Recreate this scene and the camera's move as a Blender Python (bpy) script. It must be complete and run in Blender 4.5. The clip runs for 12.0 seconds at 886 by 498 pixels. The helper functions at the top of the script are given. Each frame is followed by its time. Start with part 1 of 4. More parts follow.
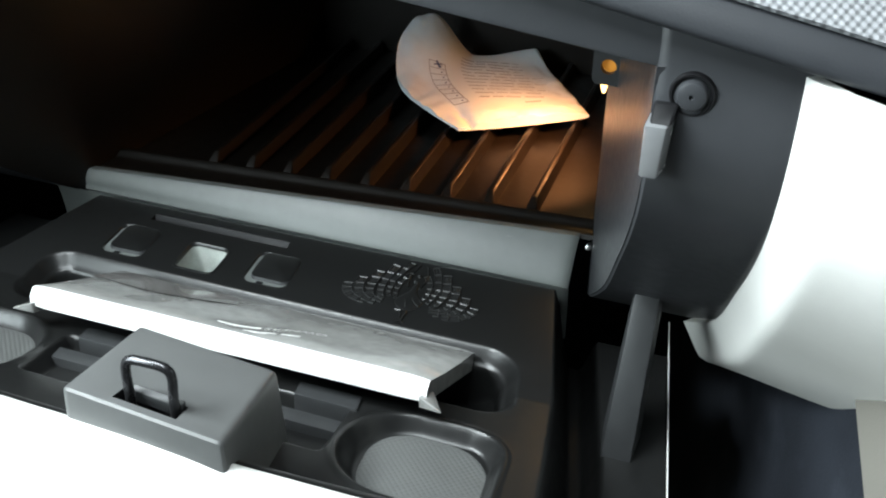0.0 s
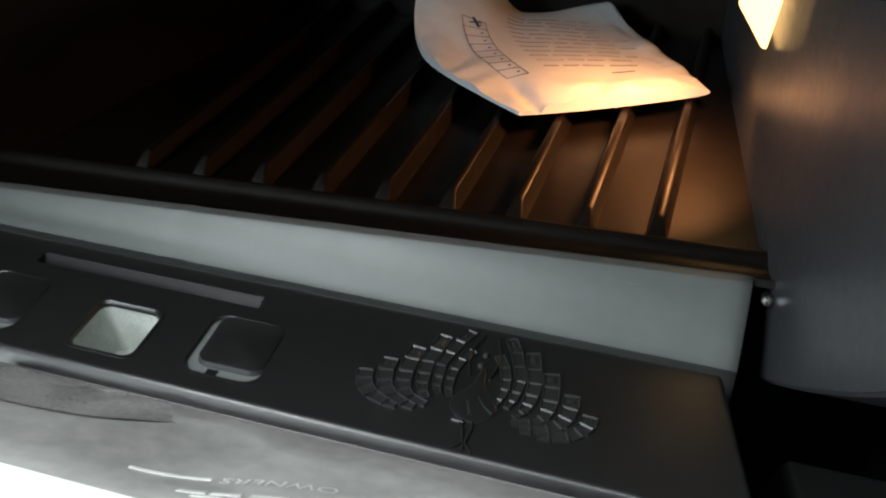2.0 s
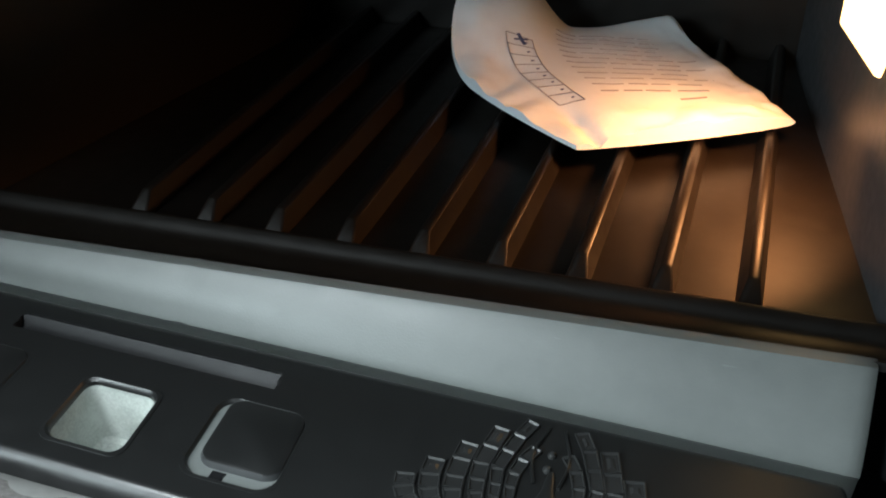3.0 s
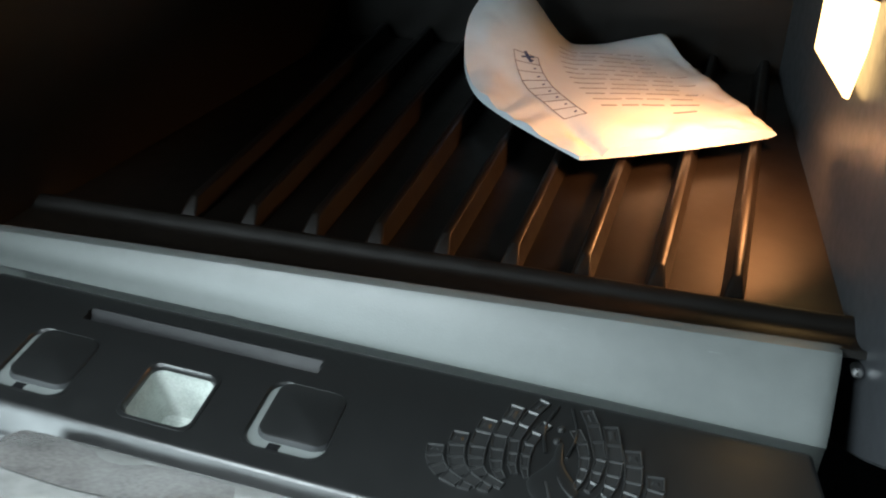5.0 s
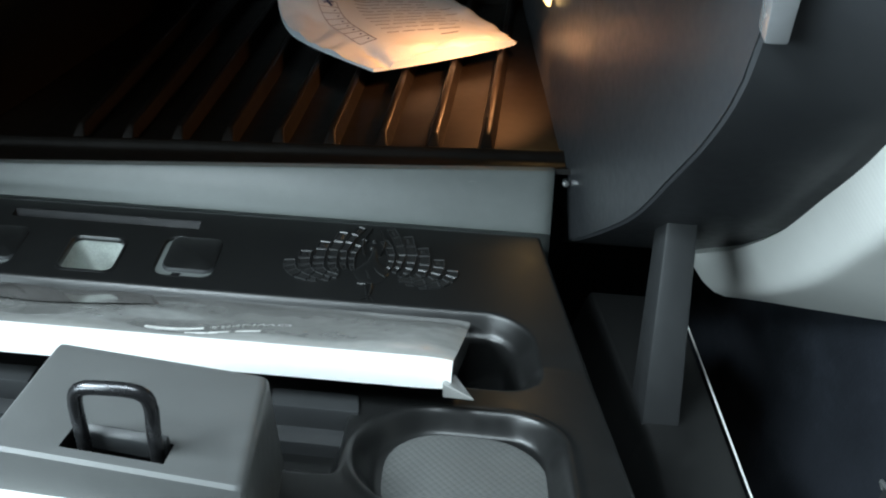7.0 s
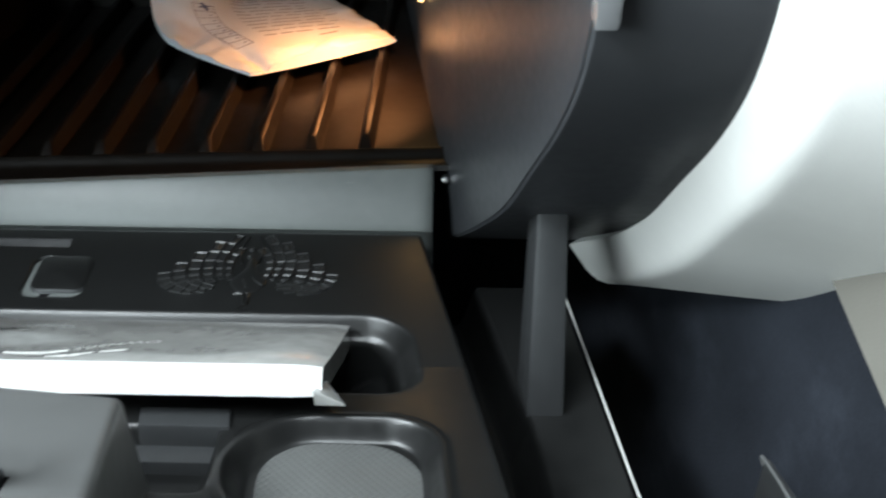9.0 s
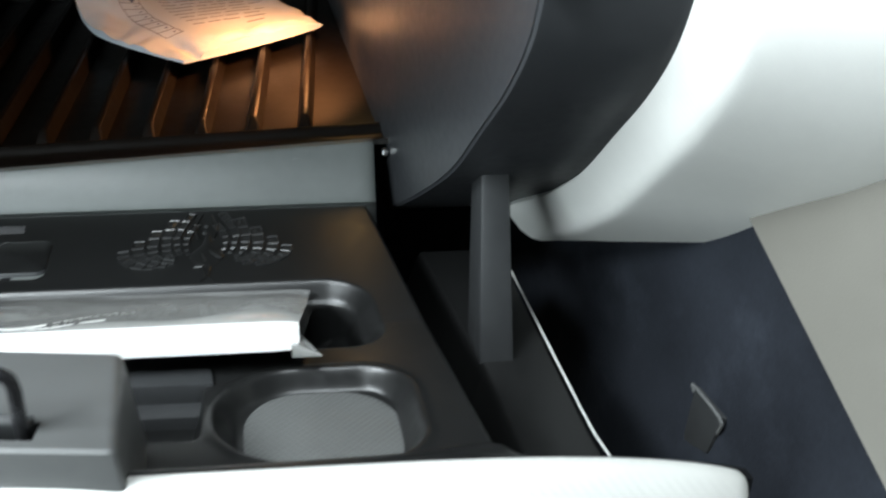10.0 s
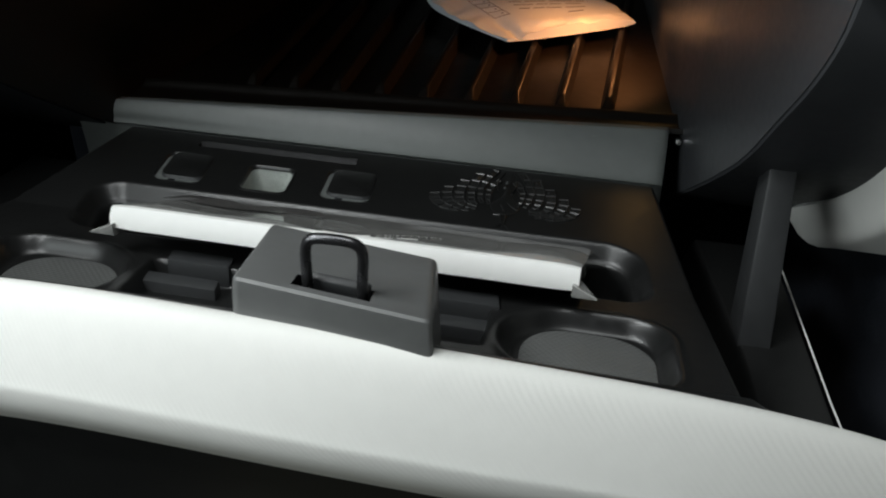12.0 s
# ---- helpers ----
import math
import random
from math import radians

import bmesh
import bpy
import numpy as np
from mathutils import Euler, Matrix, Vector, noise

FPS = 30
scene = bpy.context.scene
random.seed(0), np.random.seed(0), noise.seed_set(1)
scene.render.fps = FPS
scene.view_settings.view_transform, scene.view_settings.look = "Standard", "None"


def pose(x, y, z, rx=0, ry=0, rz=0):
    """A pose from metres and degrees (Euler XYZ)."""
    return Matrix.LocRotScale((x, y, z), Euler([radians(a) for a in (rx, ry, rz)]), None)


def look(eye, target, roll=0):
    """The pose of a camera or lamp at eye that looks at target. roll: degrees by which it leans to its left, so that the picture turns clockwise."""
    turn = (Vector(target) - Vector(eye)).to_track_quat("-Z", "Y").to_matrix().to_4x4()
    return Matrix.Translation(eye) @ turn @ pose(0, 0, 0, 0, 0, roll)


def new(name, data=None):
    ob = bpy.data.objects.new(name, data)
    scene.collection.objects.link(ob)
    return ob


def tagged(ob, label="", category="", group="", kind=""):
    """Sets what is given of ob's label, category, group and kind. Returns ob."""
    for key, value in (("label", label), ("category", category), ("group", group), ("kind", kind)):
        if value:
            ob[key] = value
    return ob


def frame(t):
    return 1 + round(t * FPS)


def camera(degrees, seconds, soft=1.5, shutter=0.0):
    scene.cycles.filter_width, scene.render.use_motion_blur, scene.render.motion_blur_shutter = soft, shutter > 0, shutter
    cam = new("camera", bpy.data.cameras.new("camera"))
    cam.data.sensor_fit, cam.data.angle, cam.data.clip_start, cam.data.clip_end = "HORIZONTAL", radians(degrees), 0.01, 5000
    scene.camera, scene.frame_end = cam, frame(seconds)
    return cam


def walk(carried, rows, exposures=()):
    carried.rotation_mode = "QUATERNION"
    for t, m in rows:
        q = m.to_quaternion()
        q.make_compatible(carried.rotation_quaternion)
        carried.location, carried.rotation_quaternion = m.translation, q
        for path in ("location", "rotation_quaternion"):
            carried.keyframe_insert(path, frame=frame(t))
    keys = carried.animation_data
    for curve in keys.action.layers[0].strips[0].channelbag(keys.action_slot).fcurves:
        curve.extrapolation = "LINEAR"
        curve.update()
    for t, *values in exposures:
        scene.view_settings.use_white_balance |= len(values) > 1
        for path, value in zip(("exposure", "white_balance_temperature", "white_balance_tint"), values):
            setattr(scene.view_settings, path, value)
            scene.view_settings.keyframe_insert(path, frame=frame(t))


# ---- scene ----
cam = camera(48.1, 12.0, soft=2.0, shutter=0.4)
PATH = [
    (0, (0.299, -0.514, 0.86), (-0.272, 1.073, -0.215), 0.6),
    (0.5, (0.294, -0.514, 0.852), (-0.238, 1.08, -0.234), 0.9),
    (1, (0.255, -0.427, 0.775), (-0.256, 1.177, -0.306), 1.0),
    (1.5, (0.199, -0.334, 0.748), (-0.332, 1.273, -0.317), 0.6),
    (2, (0.181, -0.309, 0.735), (-0.34, 1.304, -0.326), 0.7),
    (2.5, (0.162, -0.275, 0.738), (-0.388, 1.327, -0.327), 0.3),
    (3, (0.146, -0.247, 0.718), (-0.4, 1.361, -0.339), 0.6),
    (5, (0.149, -0.288, 0.746), (-0.386, 1.317, -0.32), 0.7),
    (5.5, (0.198, -0.366, 0.775), (-0.162, 1.279, -0.304), 0.8),
    (6, (0.222, -0.411, 0.797), (-0.002, 1.247, -0.298), 1.0),
    (6.5, (0.197, -0.438, 0.785), (-0.019, 1.22, -0.313), 0.4),
    (8.5, (0.207, -0.462, 0.788), (0.043, 1.201, -0.312), -0.3),
    (9, (0.222, -0.444, 0.783), (0.151, 1.224, -0.318), -0.4),
    (9.5, (0.227, -0.437, 0.789), (0.336, 1.222, -0.323), -0.2),
    (10, (0.196, -0.481, 0.789), (0.331, 1.177, -0.322), 0.4),
    (10.5, (0.171, -0.524, 0.791), (0.255, 1.139, -0.316), 0.6),
    (11, (0.169, -0.568, 0.805), (0.052, 1.1, -0.293), 0.6),
    (11.5, (0.175, -0.56, 0.805), (-0.159, 1.074, -0.299), 0.2),
    (12, (0.187, -0.542, 0.796), (-0.193, 1.09, -0.297), 0.4),
]
walk(cam, [(t, look(eye, target, roll)) for t, eye, target, roll in PATH],
     exposures=[(0, 0.85, 6500, 10), (0.5, 0.75, 6500, 11), (1.0, 0.5, 6600, 12), (1.5, 0.25, 6800, 14), (2.0, 0.45, 6700, 13), (2.5, 0.55, 6500, 12), (3.0, 0.95, 6350, 9), (5.0, 1.2, 6200, 7), (5.5, 0.68, 5950, 6), (6.5, 0.4, 5950, 5), (8.5, 0.65, 6400, 10), (9.5, 0.75, 6400, 11), (10.0, 0.65, 6450, 11), (10.5, 0.1, 6600, 12), (11.0, -0.42, 6800, 13), (12.0, -0.62, 6850, 14)])

# ---- light ----
world = bpy.data.worlds.new("daylight")
scene.world = world
world.use_nodes = True
wn = world.node_tree.nodes
sky = wn.new("ShaderNodeTexSky")
sky.sky_type, sky.sun_disc = "NISHITA", False
sky.sun_elevation, sky.sun_rotation = radians(45), radians(150)
world.node_tree.links.new(sky.outputs[0], wn["Background"].inputs[0])
wn["Background"].inputs[1].default_value = 0.0015


def area(name, m, sx, sy, power, colour):
    data = bpy.data.lights.new(name, "AREA")
    data.shape, data.size, data.size_y, data.energy, data.color = "RECTANGLE", sx, sy, power, colour
    ob = new(name, data)
    ob.matrix_world = m
    return ob


# unseen lamps for daylight: two towards the driver's windows, two added under the headlining
area("side_window_light", look((-0.72, -1.12, 1.06), (0.10, 0.1, 0.53)), 0.8, 0.35, 9.5, (0.86, 1.0, 1.03))
area("side_window_light", look((-0.90, -0.40, 1.38), (0.20, -0.1, 0.60)), 0.45, 0.25, 4.8, (0.89, 1.0, 1.04))
area("overhead_fill", look((-0.44, -0.50, 1.40), (0.10, -0.12, 0.55)), 0.7, 0.28, 20.0, (0.90, 1.0, 1.03))
area("overhead_fill", look((0.05, -0.42, 1.40), (0.10, -0.26, 0.55)), 0.5, 0.25, 5.0, (0.90, 1.0, 1.03))

# ---- materials ----


def material(name, colour, rough=0.5, metal=0.0, grain=0.0, scale=400.0, spread=0.15, blotch=6.0, spec=0.5, coat=0.0):
    """A surface with blotches at two scales, uneven gloss and a fine moulded grain."""
    m = bpy.data.materials.new(name)
    m.use_nodes = True
    n, l = m.node_tree.nodes, m.node_tree.links
    b = n["Principled BSDF"]
    b.inputs["Metallic"].default_value = metal
    b.inputs["Specular IOR Level"].default_value = spec
    b.inputs["Coat Weight"].default_value = coat
    tc = n.new("ShaderNodeTexCoord")
    big, fine = n.new("ShaderNodeTexNoise"), n.new("ShaderNodeTexNoise")
    big.inputs["Scale"].default_value, big.inputs["Detail"].default_value = blotch, 5.0
    fine.inputs["Scale"].default_value, fine.inputs["Detail"].default_value = blotch * 22, 3.0
    mix = n.new("ShaderNodeMath")
    mix.operation = "MULTIPLY_ADD"
    mix.inputs[1].default_value = 0.35
    l.new(tc.outputs["Object"], big.inputs["Vector"])
    l.new(tc.outputs["Object"], fine.inputs["Vector"])
    l.new(fine.outputs["Fac"], mix.inputs[0])
    l.new(big.outputs["Fac"], mix.inputs[2])
    ramp = n.new("ShaderNodeMapRange")
    ramp.inputs["From Min"].default_value, ramp.inputs["From Max"].default_value = 0.45, 0.9
    ramp.inputs["To Min"].default_value, ramp.inputs["To Max"].default_value = 1 - spread, 1 + spread
    l.new(mix.outputs[0], ramp.inputs["Value"])
    col = n.new("ShaderNodeMix")
    col.data_type, col.blend_type = "RGBA", "MULTIPLY"
    col.inputs["Factor"].default_value = 1.0
    col.inputs["A"].default_value = (*colour, 1)
    l.new(ramp.outputs["Result"], col.inputs["B"])
    l.new(col.outputs["Result"], b.inputs["Base Color"])
    rr = n.new("ShaderNodeMapRange")
    rr.inputs["From Min"].default_value, rr.inputs["From Max"].default_value = 0.3, 0.7
    rr.inputs["To Min"].default_value, rr.inputs["To Max"].default_value = max(0.02, rough - 0.04), min(1, rough + 0.04)
    l.new(fine.outputs["Fac"], rr.inputs["Value"])
    l.new(rr.outputs["Result"], b.inputs["Roughness"])
    if grain:
        g = n.new("ShaderNodeTexNoise")
        g.inputs["Scale"].default_value, g.inputs["Detail"].default_value = scale, 2.0
        bump = n.new("ShaderNodeBump")
        bump.inputs["Strength"].default_value, bump.inputs["Distance"].default_value = grain, 0.0006
        l.new(tc.outputs["Object"], g.inputs["Vector"])
        l.new(g.outputs["Fac"], bump.inputs["Height"])
        l.new(bump.outputs["Normal"], b.inputs["Normal"])
    return m


def ribbed(m, scale, strength, turn, squash=1.0):
    """Adds a fine diagonal weave to a material's relief."""
    n, l = m.node_tree.nodes, m.node_tree.links
    tc, mp, wv = n.new("ShaderNodeTexCoord"), n.new("ShaderNodeMapping"), n.new("ShaderNodeTexWave")
    mp.inputs["Rotation"].default_value = turn
    mp.inputs["Scale"].default_value = (1, squash, 1)
    wv.inputs["Scale"].default_value, wv.inputs["Distortion"].default_value = scale, 0.6
    bump = n.new("ShaderNodeBump")
    bump.inputs["Strength"].default_value, bump.inputs["Distance"].default_value = strength, 0.0005
    l.new(tc.outputs["Object"], mp.inputs["Vector"])
    l.new(mp.outputs["Vector"], wv.inputs["Vector"])
    l.new(wv.outputs["Fac"], bump.inputs["Height"])
    old = n["Principled BSDF"].inputs["Normal"]
    if old.links:
        l.new(old.links[0].from_socket, bump.inputs["Normal"])
    l.new(bump.outputs["Normal"], old)
    return m


def scuffed(m, scale, gain, low=0.62, high=0.72, stretch=(1, 1, 1)):
    """Adds sparse pale rub marks and fine scratches to a material's colour."""
    n, l = m.node_tree.nodes, m.node_tree.links
    tc, mp, no = n.new("ShaderNodeTexCoord"), n.new("ShaderNodeMapping"), n.new("ShaderNodeTexNoise")
    mp.inputs["Scale"].default_value = stretch
    no.inputs["Scale"].default_value, no.inputs["Detail"].default_value, no.inputs["Roughness"].default_value = scale, 8.0, 0.65
    ramp, mix = n.new("ShaderNodeMapRange"), n.new("ShaderNodeMix")
    ramp.inputs["From Min"].default_value, ramp.inputs["From Max"].default_value = low, high
    ramp.inputs["To Min"].default_value, ramp.inputs["To Max"].default_value = 1.0, gain
    mix.data_type, mix.blend_type = "RGBA", "MULTIPLY"
    mix.inputs["Factor"].default_value = 1.0
    l.new(tc.outputs["Object"], mp.inputs["Vector"])
    l.new(mp.outputs["Vector"], no.inputs["Vector"])
    l.new(no.outputs["Fac"], ramp.inputs["Value"])
    base = n["Principled BSDF"].inputs["Base Color"]
    l.new(base.links[0].from_socket, mix.inputs["A"])
    l.new(ramp.outputs["Result"], mix.inputs["B"])
    l.new(mix.outputs["Result"], base)
    return m


def glow(name, colour, strength):
    m = bpy.data.materials.new(name)
    m.use_nodes = True
    b = m.node_tree.nodes["Principled BSDF"]
    b.inputs["Base Color"].default_value = (*colour, 1)
    b.inputs["Emission Color"].default_value = (*colour, 1)
    b.inputs["Emission Strength"].default_value = strength
    return m


M_PANEL = material("moulded_charcoal_plastic", (0.0108, 0.0111, 0.0111), 0.33, grain=0.04, scale=1400)
# paler than the panel it is moulded in, for sheen on the cell walls
M_TILE = material("lit_charcoal_tile", (0.021, 0.0215, 0.0215), 0.34, spec=0.5, spread=0.2, blotch=40)
M_LINER = material("pale_moulding_inside", (0.36, 0.385, 0.36), 0.5, grain=0.1, scale=900, spread=0.45, blotch=45)
M_LATCH = material("grained_grey_plastic", (0.115, 0.118, 0.117), 0.45, grain=0.12, scale=1600)
M_LIP = material("scuffed_grey_plastic", (0.14, 0.151, 0.146), 0.4, grain=0.08, scale=1300, spread=0.12)
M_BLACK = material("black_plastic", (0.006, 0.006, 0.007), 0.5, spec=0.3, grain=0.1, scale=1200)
# warm near-black base carries the lamp's tint and the bin's shade
M_BIN = material("shaded_bin_plastic", (0.0038, 0.0026, 0.0017), 0.42, spec=0.45, grain=0.08, scale=1100)
M_BRACKET = material("satin_bracket_plastic", (0.040, 0.042, 0.046), 0.36, spread=0.06, blotch=9.0)
M_MAT = ribbed(ribbed(material("hatched_cup_floor", (0.11, 0.113, 0.11), 0.42), 130, 0.35, (0, 0, 0.78)), 130, 0.2, (0, 0, -0.78))
M_ARM = material("dark_grey_plastic", (0.032, 0.0335, 0.035), 0.45, grain=0.1, scale=1200)
M_STOP = material("polished_stop", (0.2, 0.205, 0.21), 0.25)
M_CREAM = ribbed(material("cream_grained_skin", (0.72, 0.72, 0.69), 0.55, spread=0.04, grain=0.08, scale=900), 165, 0.10, (0.0, 0.75, 0.15))
M_KHAKI = material("warm_grey_trim", (0.14, 0.133, 0.115), 0.6, grain=0.15, scale=900, spread=0.06)
M_CARPET = material("dark_felt", (0.017, 0.0195, 0.025), 0.95, spec=0.1, grain=0.4, scale=700, spread=0.3, blotch=14)
M_FLOOR = material("dark_carpet_pile", (0.006, 0.0055, 0.004), 0.95, grain=0.5, scale=350, spread=0.3)
M_OLIVE = material("olive_rubber_mat", (0.13, 0.112, 0.062), 0.8, grain=0.3, scale=350, spread=0.25)
M_STEEL = material("dark_steel", (0.09, 0.09, 0.095), 0.28, metal=0.85, spread=0.2)
M_SCREW = material("bright_zinc", (0.7, 0.7, 0.7), 0.3, metal=1.0)
M_PAPER = material("white_wrapper_paper", (0.69, 0.76, 0.82), 0.7, spread=0.05, grain=0.25, scale=120)
M_FILM = material("clear_film_over_paper", (0.33, 0.33, 0.318), 0.14, spread=0.35, grain=0.6, scale=45, coat=0.8)
M_PAGES = material("white_page_edges", (0.85, 0.85, 0.83), 0.6, spread=0.05)
M_INK = material("grey_blue_ink", (0.22, 0.24, 0.3), 0.7)
M_MARK = material("dark_blue_ink", (0.05, 0.08, 0.2), 0.7)
M_TITLE = material("pale_print_under_film", (0.62, 0.62, 0.60), 0.4, spread=0.25, blotch=60)
M_PATCH = material("dark_film_patch", (0.19, 0.182, 0.176), 0.16, spread=0.6, blotch=24, grain=0.5, scale=45, coat=0.8)
M_DASH = material("dark_slate_dash", (0.018, 0.02, 0.024), 0.55, grain=0.2, scale=900)
M_MESH = ribbed(ribbed(material("pale_woven_mesh", (0.22, 0.225, 0.235), 0.6), 115, 0.6, (0, 0, 0.5)), 115, 0.6, (0, 0, -1.0))
M_ROOF = material("dark_headlining", (0.09, 0.09, 0.09), 0.9, grain=0.3, scale=500)
M_SEAT = material("dark_cabin_cloth", (0.03, 0.03, 0.03), 0.9, grain=0.3, scale=500)
scuffed(M_LIP, 26, 1.07, 0.5, 0.7, (1, 2.5, 2.5))
scuffed(M_LIP, 60, 1.25, 0.69, 0.71, (0.6, 5, 5))
scuffed(M_CARPET, 18, 1.7, 0.5, 0.75)
scuffed(M_BRACKET, 22, 1.12, 0.55, 0.7)
scuffed(M_PANEL, 20, 1.25, 0.55, 0.72)
M_LAMP = glow("warm_lamp_lens", (1.0, 0.60, 0.22), 2.6)
M_DOT = glow("dim_amber_glow", (0.9, 0.36, 0.05), 0.15)

# ---- builders ----


def mesh_of(name, verts, faces, mats, sharp=35.0, index=None):
    me = bpy.data.meshes.new(name)
    me.from_pydata([tuple(v) for v in verts], [], [tuple(f) for f in faces])
    for m in mats if isinstance(mats, (list, tuple)) else [mats]:
        me.materials.append(m)
    me.shade_smooth()
    me.set_sharp_from_angle(angle=radians(sharp))
    if index is not None:
        me.polygons.foreach_set("material_index", np.asarray(index, dtype=np.int32))
    me.update()
    return me


def part(name, data, mats=None, parent=None, label="", sharp=35.0):
    """Links a bmesh or a mesh as one object under its thing."""
    if isinstance(data, bmesh.types.BMesh):
        me = bpy.data.meshes.new(name)
        bmesh.ops.recalc_face_normals(data, faces=data.faces)
        data.to_mesh(me)
        data.free()
        me.materials.append(mats)
        me.shade_smooth()
        me.set_sharp_from_angle(angle=radians(sharp))
        data = me
    ob = new(name, data)
    if parent is not None:
        ob.parent = parent
    if label:
        tagged(ob, label)
    return ob


def thing(name, label, category, group="", kind=""):
    ob = new(name)
    ob.empty_display_size = 0.02
    return tagged(ob, label, category, group, kind)


def shell(points, thick, flip=False):
    """Vertices and faces of a curved sheet of some thickness, from a grid of points."""
    P = np.asarray(points, float)
    n, m = P.shape[:2]
    du, dv = np.gradient(P, axis=0), np.gradient(P, axis=1)
    N = np.cross(du, dv)
    N /= np.linalg.norm(N, axis=2, keepdims=True) + 1e-12
    Q = P - N * thick * (-1 if flip else 1)
    V = np.concatenate([P.reshape(-1, 3), Q.reshape(-1, 3)])
    k = n * m
    F = []
    for i in range(n - 1):
        for j in range(m - 1):
            a, b, c, d = i * m + j, (i + 1) * m + j, (i + 1) * m + j + 1, i * m + j + 1
            F += [(a, b, c, d), (k + d, k + c, k + b, k + a)]
    ring = [i * m for i in range(n)] + [(n - 1) * m + j for j in range(1, m)]
    ring += [i * m + m - 1 for i in range(n - 2, -1, -1)] + [j for j in range(m - 2, 0, -1)]
    for a, b in zip(ring, ring[1:] + ring[:1]):
        F.append((b, a, k + a, k + b))
    return V, F


def bend(points, steps):
    """A smooth line through points (Catmull-Rom)."""
    P = np.asarray(points, float)
    P = np.vstack([2 * P[0] - P[1], P, 2 * P[-1] - P[-2]])
    out = []
    for i in range(1, len(P) - 2):
        for k in range(steps):
            t = k / steps
            a, b, c, d = P[i - 1], P[i], P[i + 1], P[i + 2]
            out.append(0.5 * (2 * b + (c - a) * t + (2 * a - 5 * b + 4 * c - d) * t * t + (3 * b - a - 3 * c + d) * t ** 3))
    out.append(P[-2])
    return np.array(out)


def hull(corners, bevel=0.0, segments=2):
    """A six-sided block: four lower corners, then four upper ones, with rounded edges."""
    bm = bmesh.new()
    v = [bm.verts.new(c) for c in corners]
    for f in ((3, 2, 1, 0), (4, 5, 6, 7), (0, 1, 5, 4), (1, 2, 6, 5), (2, 3, 7, 6), (3, 0, 4, 7)):
        bm.faces.new([v[i] for i in f])
    bmesh.ops.recalc_face_normals(bm, faces=bm.faces)
    if bevel:
        bmesh.ops.bevel(bm, geom=bm.edges[:], offset=bevel, segments=segments, profile=0.6, affect="EDGES", clamp_overlap=True)
    return bm


def box(x0, x1, y0, y1, z0, z1, bevel=0.0, segments=2):
    return hull([(x0, y0, z0), (x1, y0, z0), (x1, y1, z0), (x0, y1, z0), (x0, y0, z1), (x1, y0, z1), (x1, y1, z1), (x0, y1, z1)], bevel, segments)


def lathe(profile, m, steps=40):
    """A turned body: (radius, height) pairs round the z axis of the pose m."""
    bm = bmesh.new()
    rings = []
    for r, h in profile:
        rings.append([bm.verts.new(m @ Vector((r * math.cos(2 * math.pi * i / steps), r * math.sin(2 * math.pi * i / steps), h))) for i in range(steps)])
    for a, b in zip(rings, rings[1:]):
        for i in range(steps):
            bm.faces.new((a[i], a[(i + 1) % steps], b[(i + 1) % steps], b[i]))
    bm.faces.new(rings[0][::-1])
    bm.faces.new(rings[-1])
    return bm


def tube(path, radius, sides=14):
    """A round bar along a line."""
    P = np.asarray(path, float)
    T = np.gradient(P, axis=0)
    T /= np.linalg.norm(T, axis=1, keepdims=True)
    up = np.array([0.13, 0.9, 0.41])
    bm = bmesh.new()
    rings = []
    for p, t in zip(P, T):
        a = np.cross(t, up)
        a /= np.linalg.norm(a)
        b = np.cross(t, a)
        rings.append([bm.verts.new(p + radius * (math.cos(q) * a + math.sin(q) * b)) for q in np.arange(sides) * 2 * math.pi / sides])
    for a, b in zip(rings, rings[1:]):
        for i in range(sides):
            bm.faces.new((a[i], a[(i + 1) % sides], b[(i + 1) % sides], b[i]))
    bm.faces.new(rings[0][::-1])
    bm.faces.new(rings[-1])
    return bm


def step(a, b, v):
    t = np.clip((v - a) / (b - a), 0, 1)
    return t * t * (3 - 2 * t)


def rect_sd(x, y, cx, cy, hx, hy, r, skew=0.0):
    """Distance to a rounded rectangle, negative inside; skew leans its sides."""
    qx, qy = np.abs(x - cx + skew * (y - cy)) - hx + r, np.abs(y - cy) - hy + r
    return np.hypot(np.maximum(qx, 0), np.maximum(qy, 0)) + np.minimum(np.maximum(qx, qy), 0) - r


def ring_loft(levels, n=10, cap=True):
    """A body lofted through rounded rectangles: (cx, cy, hx, hy, r, skew, z) each; the last is closed."""
    bm, rings = bmesh.new(), []
    for cx, cy, hx, hy, r, skew, z in levels:
        ring = []
        for q, (sx, sy) in enumerate(((1, 1), (-1, 1), (-1, -1), (1, -1))):
            for k in range(n):
                a = (q + k / (n - 1)) * math.pi / 2
                y = sy * (hy - r) + r * math.sin(a)
                ring.append(bm.verts.new((cx + sx * (hx - r) + r * math.cos(a) - skew * y, cy + y, z)))
        rings.append(ring)
    for a, b in zip(rings, rings[1:]):
        for i in range(len(a)):
            bm.faces.new((a[i], a[(i + 1) % len(a)], b[(i + 1) % len(a)], b[i]))
    if cap:
        bm.faces.new(rings[-1])
    return bm


# ---- the open lid ----
def rim_y(x):
    u = (x - 0.1) / 0.25
    return -0.2699 + 0.0229 * u + 0.0409 * u ** 2 - 0.0122 * u ** 4


def rim_z(x):
    u = (x - 0.1) / 0.25
    return np.maximum(0.5676 - 0.0259 * u - 0.0327 * u ** 2 - 0.0134 * np.minimum(u ** 4, 2.0), 0.46)


